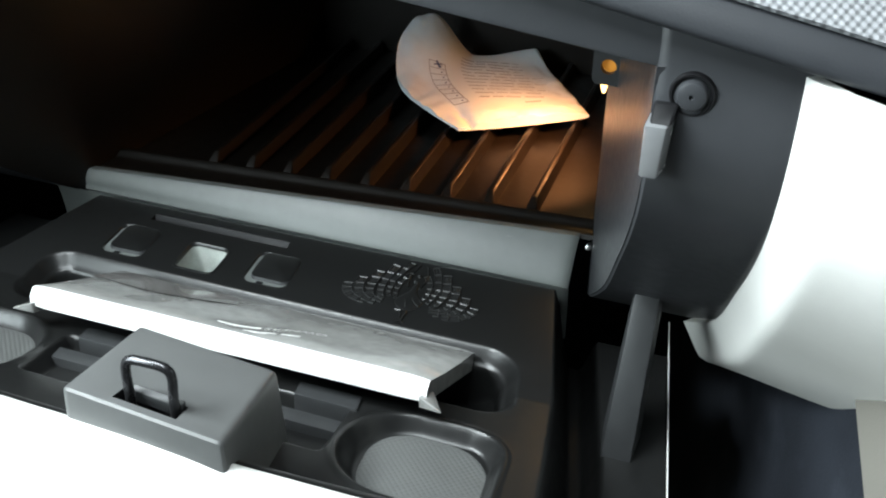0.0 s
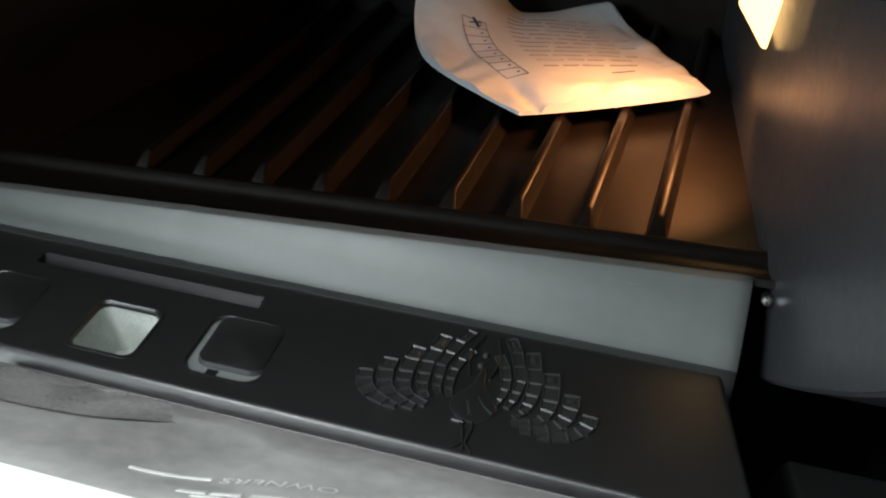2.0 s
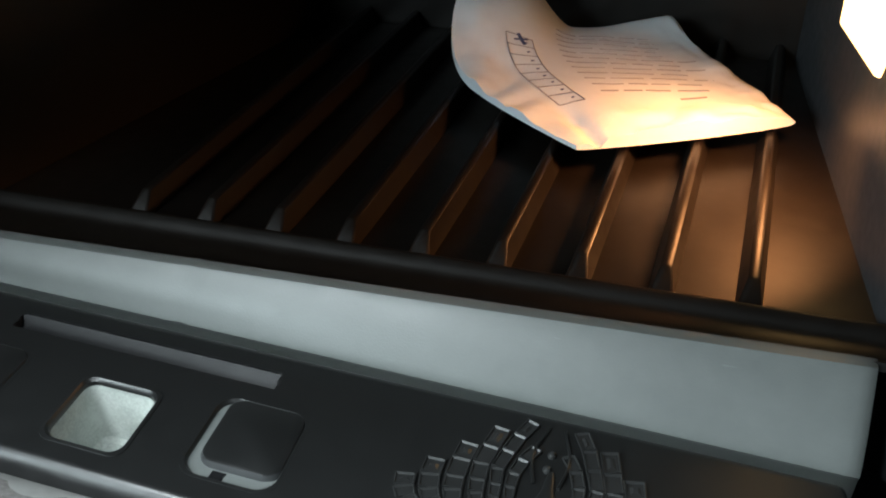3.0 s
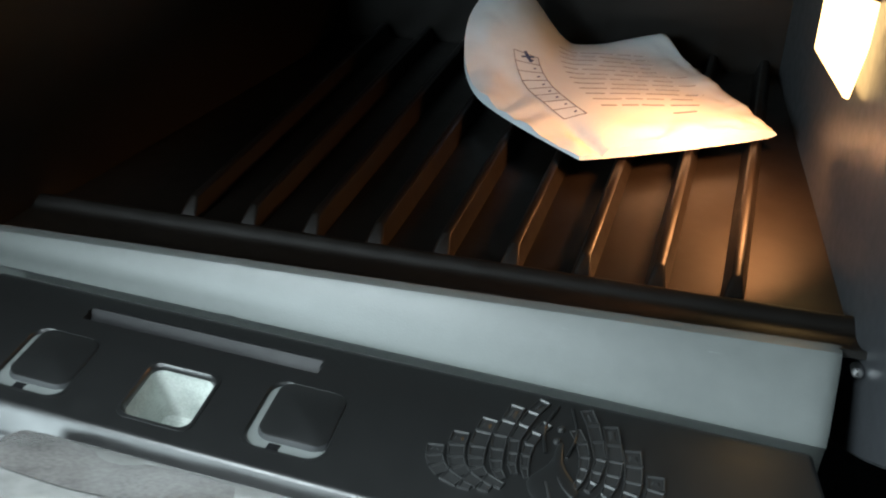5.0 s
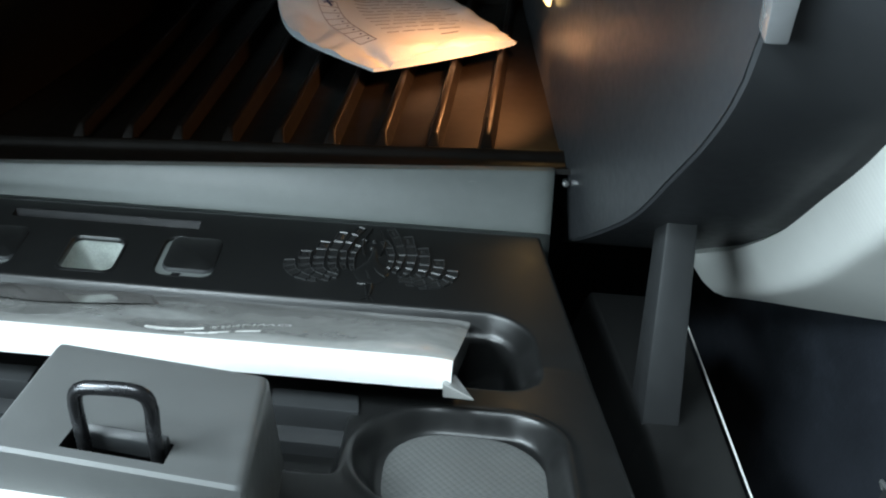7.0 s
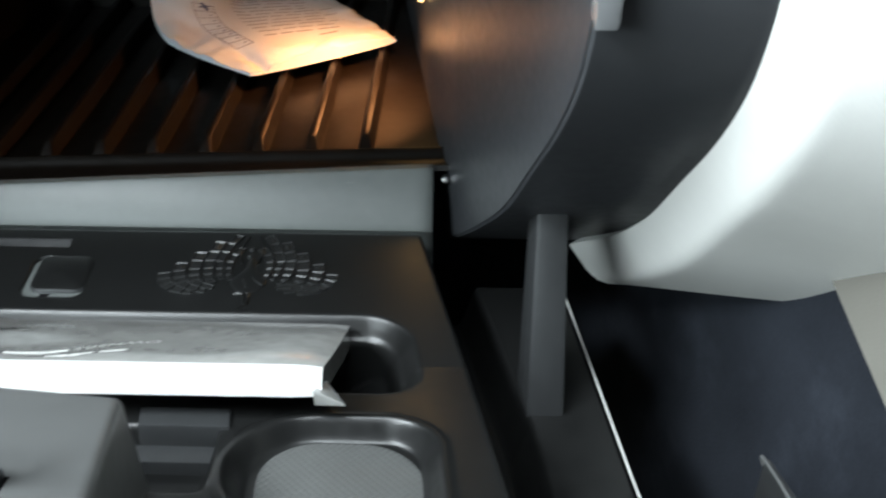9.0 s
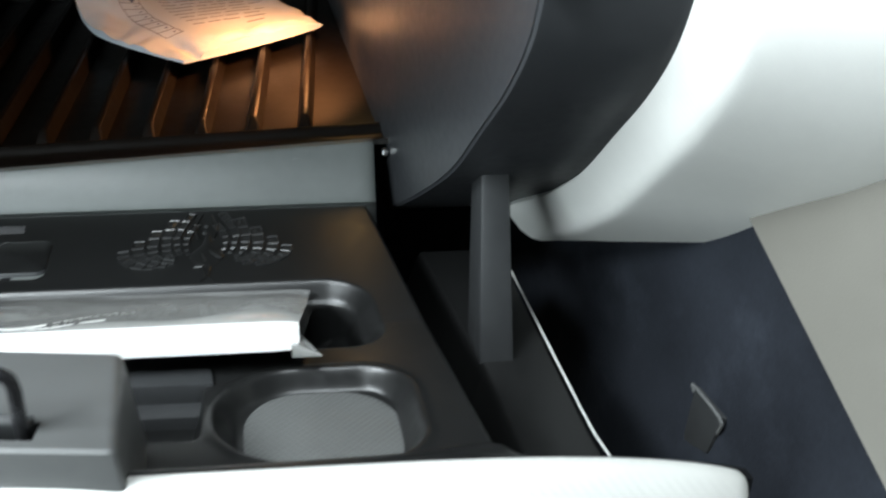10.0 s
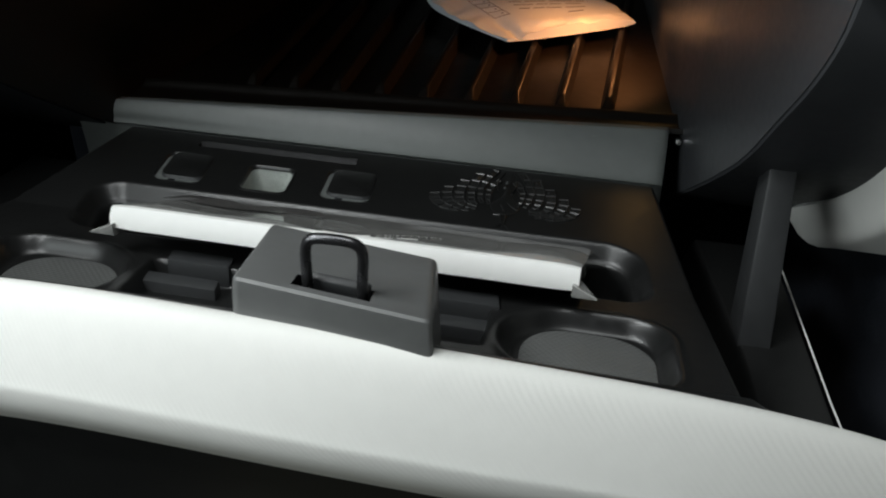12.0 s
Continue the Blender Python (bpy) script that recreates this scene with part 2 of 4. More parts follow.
POCKETS = ((-0.038, -0.0495, 0.0145, 0.0148, 0.005), (0.0125, -0.0455, 0.0158, 0.0175, 0.007), (-0.094, -0.0475, 0.0158, 0.0175, 0.007), (-0.045, -0.0155, 0.053, 0.0038, 0.0012))


def roll(a, b, v):
    """A slope with rounded ends."""
    t = np.clip((v - a) / (b - a), 0, 1)
    return np.where(t < 0.2, 3.125 * t * t, np.where(t > 0.8, 1 - 3.125 * (1 - t) ** 2, 0.125 + 1.25 * (t - 0.2)))


CUPS = ((0.1705, -0.1905, 0.0395, 0.0355), (-0.0965, -0.1905, 0.0395, 0.0355))


def cup_floor(y):
    return 0.5035 + 0.12 * (-0.16 - y)


def lid_height(x, y):
    """The moulded inside of the lid: a raised plateau with its pockets, a low ledge at each end, the front rim."""
    base = 0.5 + 0.25 * np.maximum(0, -y - 0.11)
    right = x - (0.19 - 0.245 * y - 0.075 * np.maximum(0, -y - 0.11))
    left = (-0.152 + 0.2 * y) - x
    side = np.maximum(step(0.0, 0.014, right), step(0.0, 0.014, left))
    ledge = 0.440 + 0.027 * np.maximum(step(0.020, 0.032, right), step(0.020, 0.032, left))
    z = base * (1 - side) + ledge * side
    inside = 1 - side
    # long tray
    sd = rect_sd(x, y, 0.031, -0.1035, 0.161, 0.0265, 0.018, 0.2)
    # the right end of the tray slopes outwards
    slope = np.clip((0.192 - x - 0.2 * (y + 0.102) + 0.004) / 0.030, 0.0, 1.0) ** 0.8
    z += (-0.0090 * roll(0.0050, -0.0041, sd) - 0.0270 * step(-0.0040, -0.0100, sd) * slope) * inside
    # cup hollows, deeper towards the front
    for cx, cy, hx, hy in CUPS:
        # the end beside the latch is rounder
        sd = rect_sd(x, y, cx, cy, hx, hy, np.where((x - cx) * (0.037 - cx) > 0, 0.034, 0.021), 0.1)
        z += 0.0010 * np.exp(-((sd - 0.002) / 0.002) ** 2) * inside
        m = step(0.0015, -0.0075, sd) * inside
        z = z * (1 - m) + cup_floor(y) * m
    # lower shelf between the hollows
    sd = rect_sd(x, y, 0.037, -0.185, 0.088, 0.022, 0.004, 0.1)
    z -= 0.011 * step(0.001, -0.004, sd) * inside
    # openings for the pocket, the caps and the pen groove, which are parts of their own
    for cx, cy, hx, hy, r in POCKETS:
        z -= 0.03 * step(0.0, -0.0006, rect_sd(x, y, cx, cy, hx, hy, r, 0.1))
    # back edge rolls down, front rises into the rim
    z -= 0.03 * step(-0.003, 0.001, y) ** 2
    d = y - rim_y(x)
    wall = step(0.030, 0.004, d)
    z = z * (1 - wall) + rim_z(x) * wall
    return z


def lid_edge(y, end):
    return 0.2655 - 0.155 * y if end > 0 else -0.235 + 0.15 * y


def make_lid():
    lid = thing("open_glovebox", "fold-down charcoal plastic glovebox door with cream outer skin, folded down", "glovebox")
    nx, ny = 520, 250
    V = np.zeros((ny, nx, 3))
    for j in range(ny):
        v = j / (ny - 1)
        y0 = -0.27 * v
        xs = np.linspace(lid_edge(y0, -1), lid_edge(y0, 1) + 0.031 * step(0.80, 1.0, v), nx)
        ys = y0 + step(0.55, 1.0, v) * (rim_y(xs) + 0.27)
        V[j, :, 0], V[j, :, 1], V[j, :, 2] = xs, ys, lid_height(xs, ys)
    I = np.arange(nx * ny).reshape(ny, nx)
    F = np.stack([I[:-1, :-1], I[1:, :-1], I[1:, 1:], I[:-1, 1:]], -1).reshape(-1, 4)
    # skirt round the moulding
    k = nx * ny
    ring = [int(i) for i in (*I[:, 0], *I[-1, 1:], *I[-2::-1, -1], *I[0, -2:0:-1])]
    W = V.reshape(-1, 3)
    low = np.array([(W[i][0], W[i][1], min(0.428, W[i][2] - 0.004)) for i in ring])
    m = len(ring)
    skirt = [(ring[(i + 1) % m], ring[i], k + i, k + (i + 1) % m) for i in range(m)]
    part("inner_panel", mesh_of("inner_panel", np.concatenate([W, low]), [tuple(f) for f in F] + skirt, M_PANEL, 60), None, lid,
         "charcoal moulding with tray, cup hollows and pockets")
    # square pocket with its pale inside
    cx, cy, hx, hy, r = POCKETS[0]
    part("pocket_rim", ring_loft([(cx, cy, hx + 0.0016, hy + 0.0016, r, 0.1, 0.4985), (cx, cy, hx + 0.0014, hy + 0.0014, r, 0.1, 0.5003), (cx, cy, hx + 0.0002, hy + 0.0002, r, 0.1, 0.5005), (cx, cy, hx - 0.0006, hy - 0.0006, r, 0.1, 0.4995), (cx, cy, hx - 0.0008, hy - 0.0008, r, 0.1, 0.498)], cap=False), M_PANEL, lid)
    part("pocket", ring_loft([(cx, cy, hx - 0.0007, hy - 0.0007, r, 0.1, 0.4985), (cx, cy, hx - 0.0018, hy - 0.0018, r, 0.1, 0.492), (cx, cy, hx - 0.004, hy - 0.0035, r * 0.9, 0.1, 0.478), (cx, cy, hx - 0.006, hy - 0.005, r * 0.7, 0.1, 0.4765)]), M_LINER, lid, "pale inside of the square pocket")
    # two flush caps, each in a groove
    for cx, cy, hx, hy, r in POCKETS[1:3]:
        part("cap_rim", ring_loft([(cx, cy, hx + 0.0016, hy + 0.0016, r, 0.1, 0.4985), (cx, cy, hx + 0.0014, hy + 0.0014, r, 0.1, 0.50008), (cx, cy, hx + 0.0002, hy + 0.0002, r, 0.1, 0.50010), (cx, cy, hx - 0.0004, hy - 0.0004, r, 0.1, 0.4992), (cx, cy, hx - 0.0005, hy - 0.0005, r, 0.1, 0.498)], cap=False), M_PANEL, lid)
        part("cap_groove", ring_loft([(cx, cy, hx - 0.0004, hy - 0.0004, r, 0.1, 0.4986), (cx, cy, hx - 0.0012, hy - 0.0012, r, 0.1, 0.4984), (cx, cy, hx - 0.0024, hy - 0.0024, r * 0.8, 0.1, 0.4986), (cx, cy, hx - 0.004, hy - 0.004, r * 0.7, 0.1, 0.4984)]), M_LIP, lid, "grey groove round the cap")
        k = (cx + 0.0016, cy + 0.0027)
        cap = part("cap", ring_loft([(*k, 0.0139, 0.0147, 0.0055, 0.1, 0.4985), (*k, 0.0136, 0.0144, 0.0053, 0.1, 0.5004), (*k, 0.0128, 0.0136, 0.005, 0.1, 0.5008)]), M_PANEL, lid, "flush dark cap")
        # paler ring holds the light that the cap's bevel catches
        part("cap_edge", ring_loft([(*k, 0.0148, 0.0156, 0.0062, 0.1, 0.4952), (*k, 0.0148, 0.0156, 0.0062, 0.1, 0.4968), (*k, 0.0144, 0.0152, 0.006, 0.1, 0.4986), (*k, 0.0136, 0.0144, 0.0054, 0.1, 0.5003), (*k, 0.0132, 0.0140, 0.0052, 0.1, 0.4998)]), M_ARM, cap, "paler edge of the cap, for the light on its bevel")
        # solid black block stands for the shade in the finger notch
        part("finger_notch_shade", box(cx - 0.0045, cx + 0.0005, cy - 0.0176, cy - 0.0131, 0.4950, 0.4988, 0.0004, 1), M_BLACK, lid)
    # pen groove: its back face slopes forward, near-black to hold down the sheen
    x0, x1 = -0.099, 0.009
    part("pen_groove", hull([(x0, -0.0196, 0.4905), (x1 + 0.001, -0.0196, 0.4905), (x1, -0.0114, 0.4905), (x0 - 0.001, -0.0114, 0.4905), (x0, -0.0196, 0.4930), (x1 + 0.001, -0.0196, 0.4930), (x1, -0.0114, 0.5002), (x0 - 0.001, -0.0114, 0.5002)], 0.0004, 1), M_BLACK, lid, "near-black pen groove")
    part("groove_edge", box(x0 + 0.0004, x1 + 0.0004, -0.0198, -0.0190, 0.4925, 0.4992, 0.0003, 1), M_ARM, lid, "thin front edge of the groove")
    # hatched floors of the cup hollows
    for cx, cy, hx, hy in CUPS:
        cx, hx, hy = cx + 0.002, hx - 0.0078, hy - 0.0068
        bm = ring_loft([(cx, cy, hx, hy, 0.024, 0.1, -0.001), (cx, cy, hx, hy, 0.024, 0.1, 0.0002), (cx, cy, hx - 0.001, hy - 0.001, 0.0235, 0.1, 0.0005)])
        for vert in bm.verts:
            vert.co.z += cup_floor(vert.co.y)
        part("cup_mat", bm, M_MAT, lid, "hatched floor of the cup hollow")

    # cream outer skin: rolls over the rim and runs back under the lid
    xs = [*np.linspace(-0.245, 0.3335, 110), 0.3350, 0.3360, 0.3366, 0.3368]
    rows = []
    for n, x in enumerate(xs):
        yr, zr = rim_y(x), rim_z(x)
        prof = [(0.0015, -0.004), (0, 0), (-0.004, 0.0004), (-0.0098, -0.0055), (-0.0168, -0.0168), (-0.0222, -0.0275), (-0.0236, -0.0310), (-0.0230, -0.0390), (-0.0180, -0.0475), (-0.006, -0.061)]
        drop = 1 - 0.14 * step(0.12, 0.33, x)
        shrink = (1.0, 0.985, 0.95, 0.87, 0.5)[max(0, n - 109)]
        line = [(yr + 0.03 + (a - 0.03) * shrink, zr - 0.035 + (b * drop + 0.035) * shrink) for a, b in prof]
        line = bend(line + [(yr + 0.03, zr - 0.088), (yr + 0.1, 0.409), (yr + 0.2, 0.405), (yr + 0.268, 0.405)], 4)
        u = (x - 0.044) / 0.289
        rows.append([(x + (0.044 + u * ((lid_edge(a, 1) + 0.0012 if u > 0 else 0.088 - lid_edge(a, -1) + 0.0012) - 0.044) - x) * step(-0.255, -0.215, a) * step(0.52, 0.45, b), a, b) for a, b in line])
    V, F = shell(np.array(rows), 0.003)
    part("outer_skin", mesh_of("outer_skin", V, F, M_CREAM, 50), None, lid, "cream grained skin rolled over the lid's front rim")
    # pale parting edge along the end of the lid
    for end in (1,):
        line = [(lid_edge(y, end) + 0.0008 * end, y, 0.4705 + 0.012 * step(-0.15, -0.22, y)) for y in np.linspace(0.03, -0.232, 16)]
        part("end_edge", tube(line, 0.0005, 8), M_CREAM, lid, "thin pale edge of the outer skin")
    # latch housing
    b = [(0.028, -0.199, 0.49), (0.108, -0.199, 0.49), (0.1225, -0.2745, 0.535), (0.041, -0.2745, 0.535)]
    t = [(0.0315, -0.2025, 0.5705), (0.1055, -0.2025, 0.5635), (0.1205, -0.2725, 0.5845), (0.0455, -0.2725, 0.5915)]
    housing = part("latch_housing", hull([b[3], b[2], b[1], b[0], t[3], t[2], t[1], t[0]], 0.0032, 3), M_LATCH, lid, "raised grey latch housing")
    # black cutter faces line the slot, putting its shade into the colour
    cut = part("slot", hull([(0.0660, -0.2670, 0.566), (0.0960, -0.2670, 0.566), (0.0945, -0.2560, 0.566), (0.0645, -0.2560, 0.566), (0.0660, -0.2670, 0.60), (0.0960, -0.2670, 0.60), (0.0945, -0.2560, 0.60), (0.0645, -0.2560, 0.60)]), M_BLACK)
    carve = housing.modifiers.new("slot", "BOOLEAN")
    carve.operation, carve.object, carve.solver, carve.material_mode = "DIFFERENCE", cut, "EXACT", "TRANSFER"
    bpy.context.view_layer.update()
    carved = bpy.data.meshes.new_from_object(housing.evaluated_get(bpy.context.evaluated_depsgraph_get()))
    housing.modifiers.clear()
    housing.data = carved
    carved.set_sharp_from_angle(angle=radians(35))
    bpy.data.objects.remove(cut)
    part("slot_trim", hull([(0.069, -0.2590, 0.580), (0.0935, -0.2590, 0.577), (0.0935, -0.2558, 0.577), (0.069, -0.2558, 0.580), (0.069, -0.2590, 0.5862), (0.0935, -0.2590, 0.5832), (0.0935, -0.2558, 0.5852), (0.069, -0.2558, 0.5872)], 0.0005, 1), M_ARM, housing)
    a = [(0.0705, -0.262, 0.577), (0.0705, -0.2615, 0.590), (0.0707, -0.261, 0.6005), (0.0735, -0.2608, 0.6045), (0.0815, -0.2605, 0.6052), (0.089, -0.2598, 0.604), (0.0917, -0.2597, 0.5998), (0.0915, -0.2605, 0.590), (0.0912, -0.261, 0.575)]
    part("striker_loop", tube(bend(a, 6), 0.0021), M_STEEL, housing, "dark steel striker loop")
    # little ribs beside the housing, paler than the panel for the light they catch
    for x0, x1 in ((0.088, 0.1245), (-0.048, -0.014)):
        part("stop_rib", hull([(x0 + 0.003, -0.167, 0.5), (x1 + 0.003, -0.167, 0.5), (x1, -0.151, 0.5), (x0, -0.151, 0.5), (x0 + 0.003, -0.1655, 0.5155), (x1 + 0.003, -0.1655, 0.5155), (x1, -0.152, 0.5125), (x0, -0.152, 0.5125)], 0.0015, 2), M_ARM, lid)
        part("stop_rib", hull([(x0 - 0.002, -0.184, 0.5), (x1 + 0.003, -0.184, 0.5), (x1 + 0.001, -0.172, 0.5), (x0 - 0.004, -0.172, 0.5), (x0 - 0.002, -0.183, 0.5135), (x1 + 0.003, -0.183, 0.5135), (x1 + 0.001, -0.173, 0.5125), (x0 - 0.004, -0.173, 0.5125)], 0.0015, 2), M_ARM, lid)
    # check arm
    part("check_arm", hull([(0.2455, -0.1045, 0.464), (0.2625, -0.1045, 0.464), (0.2635, -0.080, 0.464), (0.2415, -0.080, 0.464), (0.2485, -0.0600, 0.570), (0.2615, -0.0600, 0.570), (0.2615, -0.038, 0.570), (0.2465, -0.038, 0.570)], 0.0013, 2), M_ARM, lid, "tapered grey check arm")
    return lid


lid = make_lid()


# feathers of the relief, outermost first: distance from the stem and depth, in millimetres, from tip to root
FEATHERS = (((42.2, -41.3), (41.6, -46.4), (39.6, -50.6), (36.2, -54.0), (30.0, -56.4), (25.5, -57.2)),
            ((34.7, -32.3), (35.0, -39.1), (34.0, -44.9), (32.2, -49.1), (28.9, -52.5), (23.2, -55.0), (19.0, -56.0)),
            ((25.9, -22.4), (27.0, -29.8), (27.4, -37.5), (27.0, -42.9), (25.8, -47.5), (22.5, -51.1), (15.3, -53.2)),
            ((17.3, -12.4), (19.2, -21.5), (20.7, -29.5), (20.5, -36.5), (19.9, -41.9), (18.7, -46.5), (15.9, -50.3)),
            ((7.8, -6.3), (11.1, -13.8), (13.4, -21.7), (15.5, -30.1), (14.8, -36.6), (14.3, -41.8), (12.5, -46.5)),
            ((5.0, -18.0), (8.2, -24.1), (10.0, -30.6), (10.3, -36.4), (9.7, -42.2), (8.2, -47.0)))


def make_ornament():
    """A fan of shallow cells with raised edges, a plain body and a stem."""
    fan = thing("embossed_fan_ornament", "fan-shaped relief of small cells on the lid's plateau", "ornament")
    z0 = 0.5002

    def at(d, y, hand):
        return np.array([(103.6 - 0.0885 * y + hand * d) / 1000, (y + (0.02 * d if hand > 0 else 0)) / 1000])

    def cell(far, near, wide_far, wide_near, eye):
        """far, near: middles of the two ends; the wall at the far end slopes, the others are steep."""
        way = (near - far) / np.linalg.norm(near - far)
        cross = np.array([-way[1], way[0]])
        long = np.linalg.norm(near - far)

        def ring(a, b, c, z1, z2):
            pts = []
            for along, out, z in ((a, -1, z1), (a, 1, z1), (long - b, 1, z2), (long - b, -1, z2)):
                w = wide_far + (wide_near - wide_far) * along / long
                q = far + way * along + cross * out * (w - c)
                pts.append((q[0], q[1], z0 + z))
            return pts

        levels = [ring(0.0001, 0.0001, 0.0001, -0.0010, -0.0010), ring(0.00015, 0.00015, 0.00015, 0.0006, 0.0006), ring(0.0003, 0.0003, 0.0004, 0.0007, 0.0006),
                  ring(0.0005, 0.0004, 0.0006, 0.0007, 0.0006), ring(0.0010, 0.0007, 0.0008, 0.0001, 0.0002)]
        if eye:
            levels += [ring(0.0024, 0.0018, 0.0018, -0.0001, 0.0002), ring(0.0031, 0.0028, 0.0027, 0.0006, 0.0006)]
        bm = bmesh.new()
        rows = [[bm.verts.new(p) for p in r] for r in levels]
        for r, q in zip(rows, rows[1:]):
            for i in range(4):
                bm.faces.new((r[i], r[(i + 1) % 4], q[(i + 1) % 4], q[i]))
        bm.faces.new(rows[-1])
        return bm

    for hand in (-1, 1):
        for c, line in enumerate(FEATHERS):
            n = len(line) - 1
            for k in range(n):
                half = [(0.0034, 0.0034, 0.0034, 0.0031, 0.0026, 0.0023)[c] * (1 - 0.5 * (j / n) ** 2.5) for j in (k, k + 1)]
                part("tile", cell(at(*line[k], hand), at(*line[k + 1], hand), *half, k == 0 and c < 5), M_TILE, fan, sharp=28)
    # neck, body and legs
    for hand in (-1, 1):
        neck = [(*at(d, y, hand), z0 + 0.0002) for d, y in ((2.6, -7.5), (4.2, -13.0), (5.6, -19.0), (5.4, -26.0), (3.8, -33.0))]
        part("neck_line", tube(bend(neck, 5), 0.0006, 6), M_PANEL, fan)
    bm = bmesh.new()
    bmesh.ops.create_uvsphere(bm, u_segments=28, v_segments=16, radius=1.0)
    for v in bm.verts:
        t = (v.co.y + 1) / 2
        p = at(1.0 + v.co.x * (9.2 * (1 - t) ** 0.5 * step(0.72, 0.28, t) + 2.2), -41.5 + 16.0 * v.co.y, 1)
        v.co = Vector((p[0], p[1], z0 + v.co.z * 0.0010))
    part("body", bm, M_PANEL, fan, "smooth raised body", sharp=60)
    for line in (((-1.5, -47.0), (-0.3, -50.5), (0.8, -54.0)), ((2.2, -44.0), (4.6, -48.0), (8.6, -51.6))):
        part("wing_line", tube(bend([(*at(d, y, 1), z0 + 0.0006) for d, y in line], 5), 0.0006, 6), M_TILE, fan)
    for d in (0.0, -0.6):
        p = at(d, -19.5 if d == 0 else -26.0, 1)
        part("bead", lathe([(0.0014, -0.0005), (0.0014, 0.0004), (0.001, 0.0011), (0.0003, 0.0014)], Matrix.Translation((p[0], p[1], z0)), 12), M_TILE, fan)
    for line in (((-3.4, -57.0), (-0.6, -60.5), (1.0, -67.5)), ((2.4, -57.0), (2.6, -61.0), (2.0, -67.5))):
        part("leg", tube(bend([(*at(d, y, 1), z0 + 0.0002) for d, y in line], 5), 0.0006, 6), M_PANEL, fan)
    for d, y in ((-2.2, -71.0), (1.8, -71.6), (5.2, -72.0)):
        part("toe", tube([(*at(1.4, -67.3, 1), z0 + 0.0002), (*at((1.4 + d) / 2, (y - 67.3) / 2, 1), z0 + 0.0003), (*at(d, y, 1), z0)], 0.0005, 6), M_PANEL, fan)
    p = at(-2.4, -58.2, 1)
    part("thigh", box(p[0] - 0.0028, p[0] + 0.0022, p[1] - 0.0008, p[1] + 0.0010, z0 - 0.0005, z0 + 0.0011, 0.0005, 1), M_TILE, fan)
    return fan


make_ornament()

# ---- the dashboard round the opening ----
# outline of the side bracket, from below the bin up to the beam
SIDE = bend([(0.045, 0.468), (0.011, 0.491), (-0.035, 0.5265), (-0.075, 0.561), (-0.107, 0.597), (-0.132, 0.626), (-0.1495, 0.6525), (-0.158, 0.678), (-0.1585, 0.70), (-0.155, 0.722), (-0.150, 0.745)], 6)


def inner_x(y):
    return 0.213 - 0.268 * y if y < 0.011 else 0.21 - 0.2 * (y - 0.011) if y < 0.06 else 0.2 - 0.15 * (y - 0.06)


def outer_x(y):
    return 0.286 - 0.165 * min(y, 0.0)


ARC = np.r_[0, np.cumsum(np.hypot(np.diff(SIDE[:, 0]), np.diff(SIDE[:, 1])))]


def side(s):
    return np.array([np.interp(s, ARC, SIDE[:, 0]), np.interp(s, ARC, SIDE[:, 1])])


def arc_at(z):
    return float(np.interp(z, SIDE[:, 1], ARC))


def pad_z(x):
    """The sloping lower edge of the upper pad."""
    return 0.738 - 0.19 * (x - 0.229)


